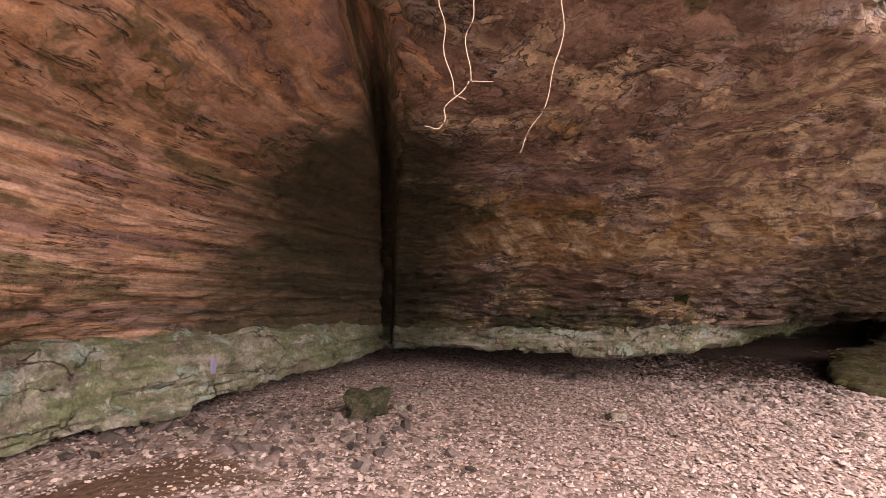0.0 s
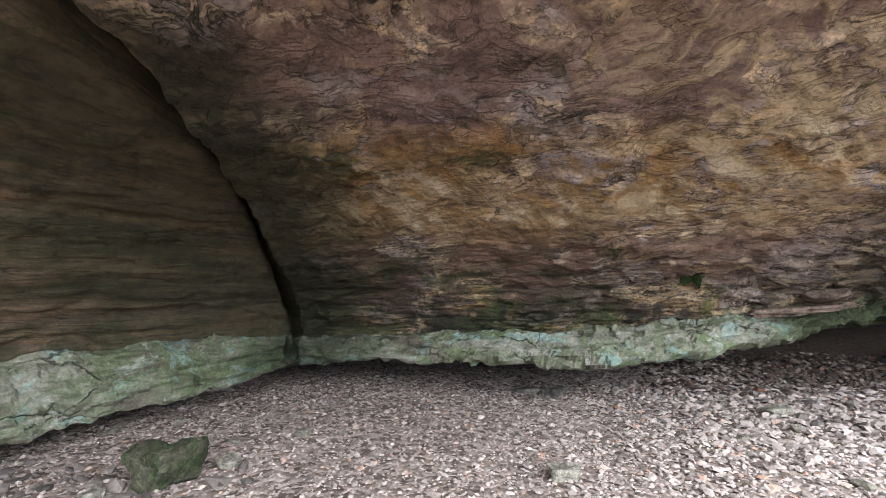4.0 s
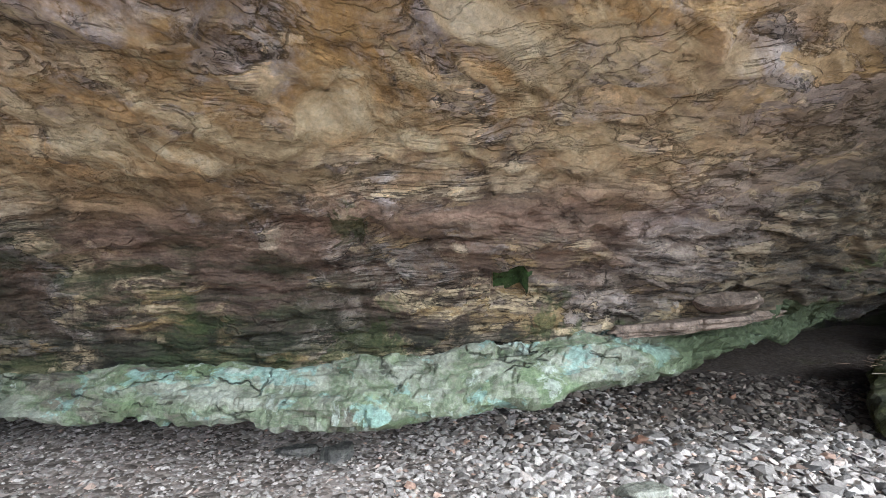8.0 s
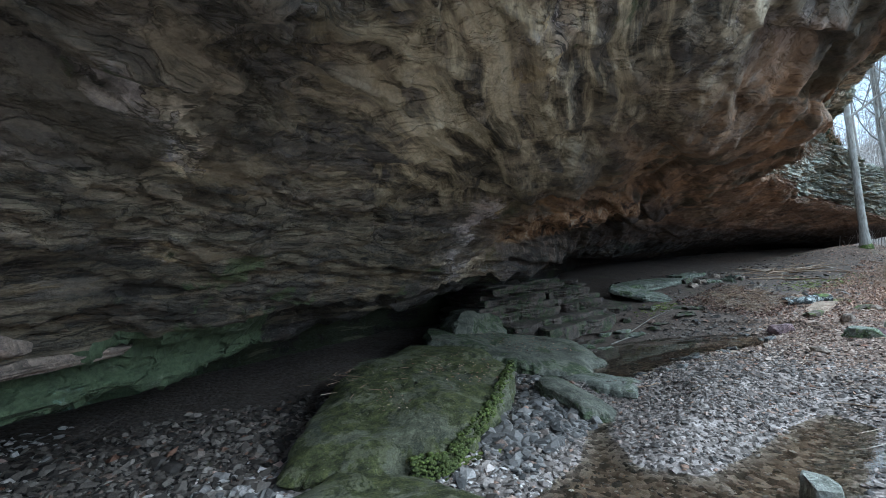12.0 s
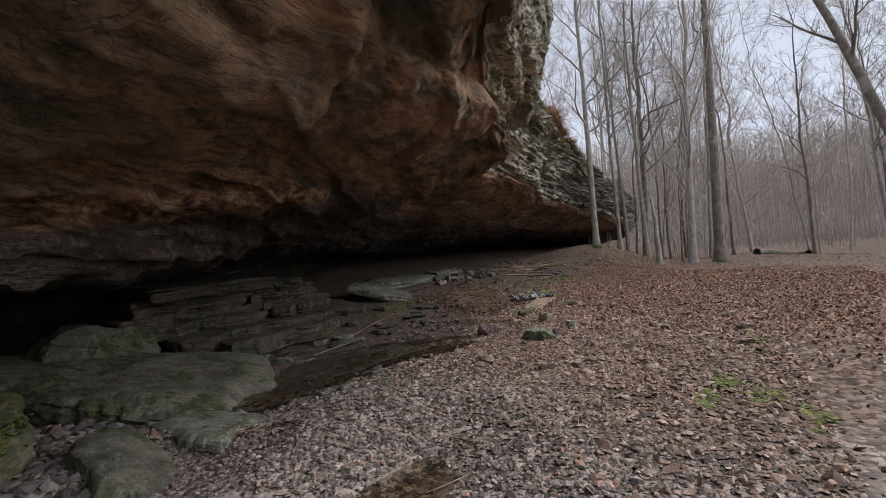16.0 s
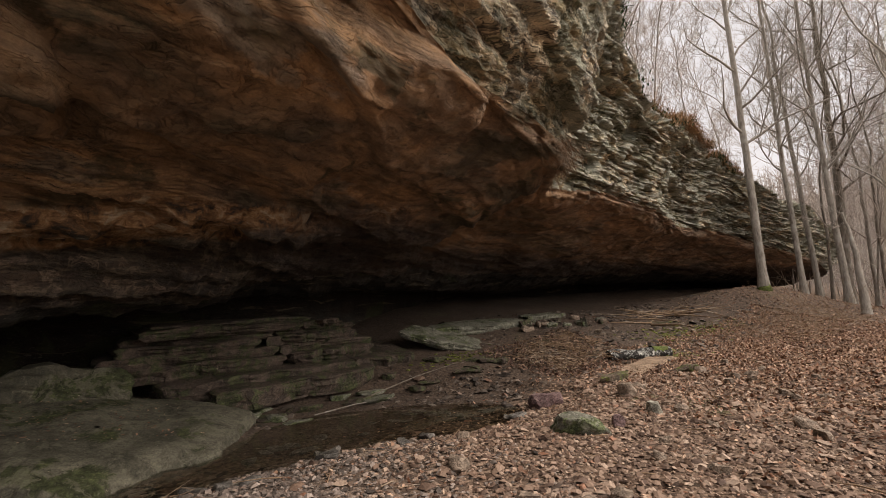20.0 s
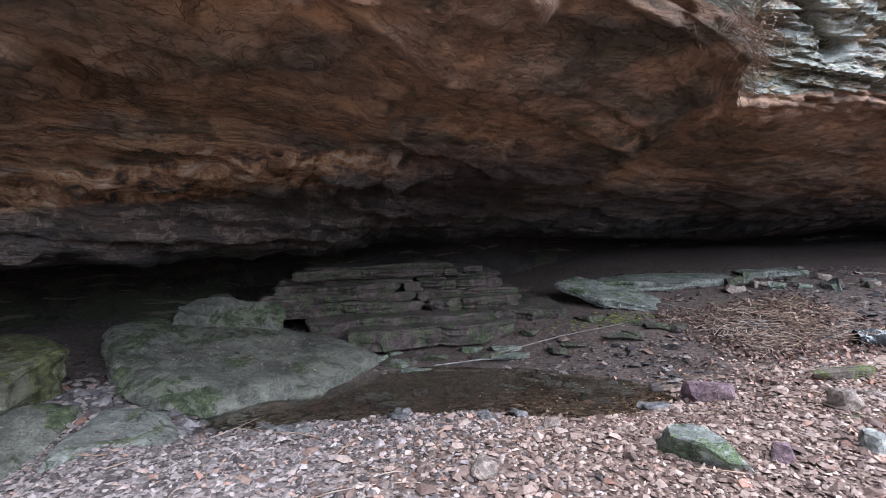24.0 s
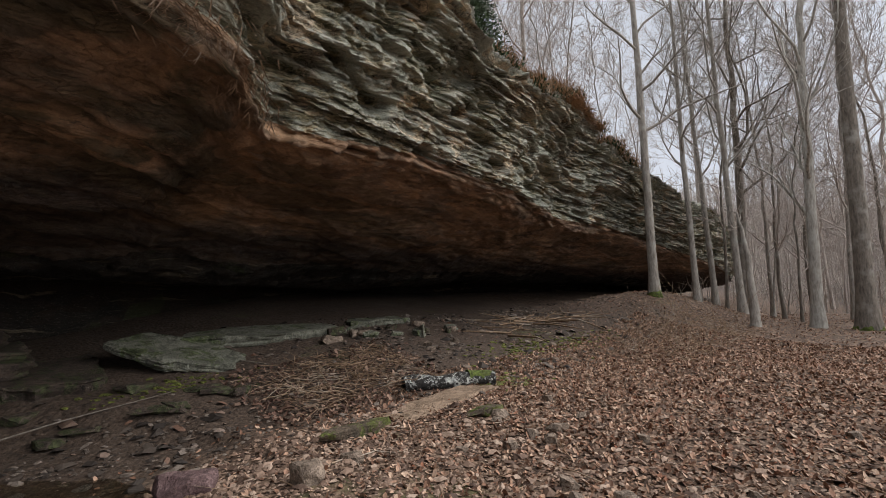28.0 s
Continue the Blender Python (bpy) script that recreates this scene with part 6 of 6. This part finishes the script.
def surface_patch(name, surf, at, half, material, parent, label, proud=0.006, seed=1):
    """A thin coat on the rock round a place, with a ragged outline."""
    i, j = np.unravel_index(np.argmin(((surf - np.array(at)) ** 2).sum(-1)), surf.shape[:2])
    a, b, c, e = max(i - half[0], 0), i + half[0], max(j - half[1], 0), j + half[1]
    sub = surf[a:b + 1, c:e + 1]
    nn = normals_of(sub)
    if nn[len(nn) // 2, nn.shape[1] // 2] @ (np.array([5.0, 0, 1.0]) - np.array(at)) < 0:
        nn = -nn
    rr, cc = sub.shape[:2]
    u, w = np.meshgrid(np.linspace(-1, 1, rr), np.linspace(-1, 1, cc), indexing="ij")
    low = (np.maximum(np.abs(u), np.abs(w)) + 0.3 * vnoise(sub[..., 0] * 12, sub[..., 1] * 12, sub[..., 2] * 12, seed)) > 0.85
    V = sub + nn * np.where(low, -0.02, proud)[..., None]
    return array_part(name, V.reshape(-1, 3), sheet_faces(rr, cc), material, parent, label)


surface_patch("paint_mark", BSURF, (-2.8, 5.49, 0.58), (3, 2), M_MARK, block, "small faded blue paint mark")
surface_patch("niche_moss", SURF, (4.07, 7.95, 1.42), (5, 5), M_NICHEMOSS, cliff, "green moss in a square niche")

# thin roots that hang from the lip
roots = tagged(new("hanging_roots"), "thin pale roots hanging from the rock lip", "roots")
for path in (((-0.04, 1.52, 3.4), (-0.03, 1.55, 2.52), (-0.01, 1.55, 2.36), (0.02, 1.55, 2.19), (0.06, 1.55, 2.16)),
             ((0.16, 1.58, 3.4), (0.10, 1.60, 2.56), (0.07, 1.60, 2.43), (0.08, 1.60, 2.25), (0.16, 1.60, 2.25)),
             ((0.38, 1.62, 3.4), (0.42, 1.60, 2.57), (0.41, 1.60, 2.37), (0.34, 1.60, 2.14), (0.26, 1.60, 1.99)),
             ((0.08, 1.60, 2.25), (0.0, 1.60, 2.15), (-0.02, 1.60, 2.07), (-0.08, 1.60, 2.08))):
    q = np.array(path)
    t = np.linspace(0, len(q) - 1, 30)
    fine = np.stack([np.interp(t, np.arange(len(q)), q[:, c]) for c in range(3)], -1)
    fine[:, 0] += 0.008 * np.sin(t * 5)
    tube_part("root", fine, np.linspace(0.0022, 0.0013, 30), 5, M_ROOT, roots)

# ---- debris on the bank ----
dr = np.random.default_rng(31)


def sticks(name, n, x0, x1, y0, y1, length, radius, material, label, lift=0.06, steep=0.25, category="twigs"):
    tubes = []
    for _ in range(n):
        x, y = dr.uniform(x0, x1), dr.uniform(y0, y1)
        a, ln = dr.uniform(0, 6.28), dr.uniform(*length)
        s0 = np.array([x, y, on_ground(x, y) + dr.uniform(0, lift)])
        d0 = np.array([np.cos(a), np.sin(a), dr.normal(0, steep)])
        mid = s0 + d0 * ln * 0.5 + dr.normal(0, 0.05, 3) * ln
        end = s0 + d0 * ln + dr.normal(0, 0.08, 3) * ln
        mid[2], end[2] = max(mid[2], on_ground(*mid[:2]) + 0.01), max(end[2], on_ground(*end[:2]) + 0.01)
        rr = dr.uniform(*radius)
        tubes.append(tube([s0, mid, end], [rr, rr * 0.8, rr * 0.4], 4))
    v, f = joined(tubes)
    return tagged(new(name, mesh_of(name, v, f, material)), label, category, kind="stuff")


sticks("twig_pile", 520, 19.4, 21.6, 9.9, 11.5, (0.12, 0.5), (0.003, 0.009), M_TWIG, "heap of dead brown twigs and leaves", 0.22, 0.2)
pl = np.stack([dr.uniform(19.0, 22.0, 2200), dr.uniform(9.7, 11.9, 2200)], -1)
scatter("drift_leaves", pl, dr.uniform(0.018, 0.042, 2200), dr.uniform(0, 6.28, 2200), LEAF_V, LEAF_F, M_DARKLEAF, "brown leaves caught in the twig heap", "leaves", 33, 0.4, (0.6, 1.4), 1.6)
sticks("scattered_twigs", 260, 12, 27, 4.5, 9.5, (0.1, 0.45), (0.003, 0.008), M_TWIG, "thin dead twigs on the leaf litter", 0.03, 0.08)
sticks("roots_and_branches", 40, 25.0, 28.5, 11.2, 12.4, (0.6, 2.2), (0.012, 0.03), M_TWIG, "dead branches lying at the cliff foot", 0.08, 0.1)
sticks("brambles", 420, 25.5, 31.5, 7.6, 9.6, (0.3, 0.9), (0.003, 0.007), M_TWIG, "low tangle of bare bramble stems", 0.1, 0.9, "brambles")
for i, (p0, p1) in enumerate((((19.55, 12.3), (20.0, 11.6)), ((16.2, 11.55), (18.4, 11.6)), ((15.2, 11.3), (16.6, 11.25)))):
    z0, z1 = on_ground(*p0) + 0.05, on_ground(*p1) + 0.05
    st = tagged(new("stick"), "weathered dead stick on the mud", "stick", "dead sticks")
    mid = ((p0[0] + p1[0]) / 2, (p0[1] + p1[1]) / 2 + 0.05, (z0 + z1) / 2 + 0.02)
    tube_part("branch", [(*p0, z0), mid, (*p1, z1)], [0.011, 0.009, 0.005], 7, M_DARKBARK, st)

slab_twigs = []
for _ in range(36):
    x, y, a, ln = dr.uniform(8.3, 10.2), dr.uniform(9.6, 10.6), dr.uniform(0, 6.28), dr.uniform(0.06, 0.2)
    ends = np.array([[x, y], [x + ln * math.cos(a), y + ln * math.sin(a)]])
    z = 0.24 + 0.037 * (ends[:, 0] - 9.4) + 0.187 * (ends[:, 1] - 9.72)
    slab_twigs.append(tube([(*ends[0], z[0]), (*ends[1], z[1])], [0.005, 0.003], 4))
tv, tf = joined(slab_twigs)
tagged(new("slab_twigs", mesh_of("slab_twigs", tv, tf, M_TWIG)), "short dead twigs lying on the mossy slab", "twigs", kind="stuff")

log = tagged(new("rotten_log"), "black rotten log with white lichen and a mossy end", "log")
tl = np.linspace(0, 1, 14)
lp0, lp1 = np.array([20.95, 9.95, 0.06]), np.array([22.25, 9.35, 0.06])
lp_ = lp0 + (lp1 - lp0) * tl[:, None] + 0.015 * np.stack([np.sin(tl * 9), np.cos(tl * 7), np.sin(tl * 11)], -1)
tube_part("bark", lp_, 0.115 + 0.012 * np.sin(tl * 14), 14, M_LOG, log)
tube_part("cut_end", [lp_[-1] - (lp1 - lp0) * 0.004, lp_[-1] + (lp1 - lp0) * 0.004, lp_[-1] + (lp1 - lp0) * 0.005], [0.105, 0.105, 0.001], 14, M_TWIG, log, "pale sawn end")
tube_part("moss", lp_[9:] + [0, 0, 0.03], 0.10 + 0.01 * np.sin(tl[9:] * 30), 12, M_MOSS, log, "green moss sleeve")
cushions = []
for px, py, sx, sy, k in ((14.8, 4.9, 0.12, 0.06, 90), (14.25, 5.05, 0.12, 0.05, 80), (14.45, 4.6, 0.14, 0.07, 110), (14.05, 4.3, 0.12, 0.06, 80), (17.1, 4.6, 0.4, 0.08, 60), (22.4, 9.3, 0.3, 0.25, 170), (24.6, 10.4, 0.7, 0.35, 240), (18.4, 11.95, 0.45, 0.16, 120), (26.5, 10.2, 0.6, 0.3, 140), (9.05, 8.6, 0.2, 0.06, 60)):
    cushions.append(dr.normal(0, 1, (k, 2)) * [sx, sy] + [px, py])
cushions = np.concatenate(cushions)
mv = np.repeat(ICO_V[None], 700, 0) * mr.uniform(0.7, 1.3, (700, 12, 1)) * mr.uniform(0.012, 0.032, (700, 1, 1)) * [1, 1, 0.6] + EDGE_MOSS[:, None, :]
array_part("moss_edge", mv.reshape(-1, 3), (ICO_F[None] + (np.arange(700) * 12)[:, None, None]).reshape(-1, 3), M_EDGEMOSS, mossy, "yellow-green moss along the broken edge")
scatter("moss_cushions", cushions, dr.uniform(0.015, 0.06, len(cushions)), dr.uniform(0, 6.28, len(cushions)), ICO_V, ICO_F, M_CUSHION, "low cushions of yellow-green moss among the leaves", "moss", 401, 0.1, (0.25, 0.5), 0.1)
for x0, y0, x1, y1, rr in ((42.0, 3.9, 47.5, 0.3, 0.22), (45.0, 3.4, 52, 2.2, 0.18), (41, 1.6, 46.5, 2.2, 0.15)):
    lg = tagged(new("fallen_log"), "fallen grey tree trunk near the creek", "log", "fallen logs")
    tube_part("trunk", [(x0, y0, on_ground(x0, y0) + rr * 0.7), ((x0 + x1) / 2, (y0 + y1) / 2, on_ground((x0 + x1) / 2, (y0 + y1) / 2) + rr * 0.8), (x1, y1, on_ground(x1, y1) + rr * 0.8)], [rr, rr * 0.85, rr * 0.6], 10, M_ROTWOOD, lg)


# ---- growth on the brow and lip ----
def tufts(name, anchors, n, length, droop, width, material, label, seed):
    rg = np.random.default_rng(seed)
    base = anchors[rg.integers(0, len(anchors), n)] + rg.normal(0, 0.12, (n, 3)) * [1, 1, 0.4]
    a, ln = rg.uniform(0, 6.28, n), rg.uniform(*length, n)
    out = np.stack([np.cos(a), np.sin(a) - 0.4, 0 * a], -1)
    p1 = base + out * (ln * 0.35)[:, None] + np.stack([0 * a, 0 * a, ln * (0.55 if droop < 1 else -0.3)], -1)
    p2 = base + out * (ln * 0.7)[:, None] + np.stack([0 * a, 0 * a, ln * (0.7 - droop)], -1)
    side = np.stack([-np.sin(a), np.cos(a), 0 * a], -1) * width
    V = np.stack([base - side, base + side, p1 - side * 0.8, p1 + side * 0.8, p2], 1)
    k = (np.arange(n) * 5)[:, None, None]
    F = (np.array([[0, 1, 3], [0, 3, 2], [2, 3, 4]])[None] + k).reshape(-1, 3)
    return tagged(new(name, mesh_of(name, V.reshape(-1, 3), F, material, False)), label, "grass", kind="stuff")


row_brow, row_drip = int(np.sum(spans[:10])), int(np.sum(spans[:8]))
c1, c2, c3, c4 = (int(np.searchsorted(xs, v)) for v in (23.0, 34.0, 17.2, 18.3))
tufts("dry_grass", SURF[row_brow - 2:row_brow + 5, c1:c2].reshape(-1, 3), 9000, (0.15, 0.5), 0.45, 0.006, M_GRASS, "dry orange-brown grass along the cliff brow", 51)
tufts("dry_fern", SURF[row_brow - 10:row_brow + 1, int(np.searchsorted(xs, 27.0)):int(np.searchsorted(xs, 29.6))].reshape(-1, 3), 3500, (0.15, 0.45), 1.1, 0.008, M_GRASS, "hanging dead brown ferns on the brow", 53)
tufts("hanging_moss", SURF[row_drip - 1:row_drip + 5, c3:c4].reshape(-1, 3), 900, (0.08, 0.28), 1.2, 0.005, M_TWIG, "dead roots and moss fringing the rock nose", 55)
tufts("brow_moss", SURF[row_brow - 4:row_brow + 3, int(np.searchsorted(xs, 18.5)):c2].reshape(-1, 3), 6000, (0.05, 0.16), 0.3, 0.015, M_NEEDLE, "dark green moss and ferns along the brow", 57)


def hemlock(x, y, z, height, seed):
    rg = np.random.default_rng(seed)
    t = new("hemlock")
    tube_part("trunk", [(0, 0, -0.4), (0.05, 0, height * 0.5), (0.1, 0.05, height)], [0.1, 0.07, 0.01], 8, M_DARKBARK, t)
    n = 5200
    hh = rg.uniform(0.25, 1.0, n) ** 0.9
    bough = np.floor(hh * 26) / 26 + rg.normal(0, 0.006, n)
    a = np.floor(rg.uniform(0, 7, n)) / 7 * 6.28 + bough * 40 + rg.normal(0, 0.16, n)
    rad = rg.uniform(0.1, 1, n) ** 0.7 * (1.05 - bough) * height * 0.34
    c = np.stack([np.cos(a) * rad, np.sin(a) * rad, bough * height - rad * 0.18 + rg.normal(0, 0.05, n)], -1)
    d0 = rg.normal(0, 1, (n, 3)) * [1, 1, 0.35]
    d0 /= np.linalg.norm(d0, axis=1, keepdims=True)
    d1 = np.cross(d0, rg.normal(0, 1, (n, 3)))
    d1 /= np.linalg.norm(d1, axis=1, keepdims=True)
    V = np.stack([c - d0 * 0.09, c + d1 * 0.018, c + d0 * 0.09, c - d1 * 0.018], 1)
    array_part("crown", V.reshape(-1, 3), np.arange(n * 4).reshape(-1, 4), M_NEEDLE, t, "sparse dark green needles", False)
    t.matrix_world = pose(x, y, z)
    return tagged(t, "small dark green hemlock on the cliff top", "tree")


hemlock(25.0, 12.2, 6.2, 4.5, 61)
hemlock(26.6, 13.4, 6.4, 6.0, 62)
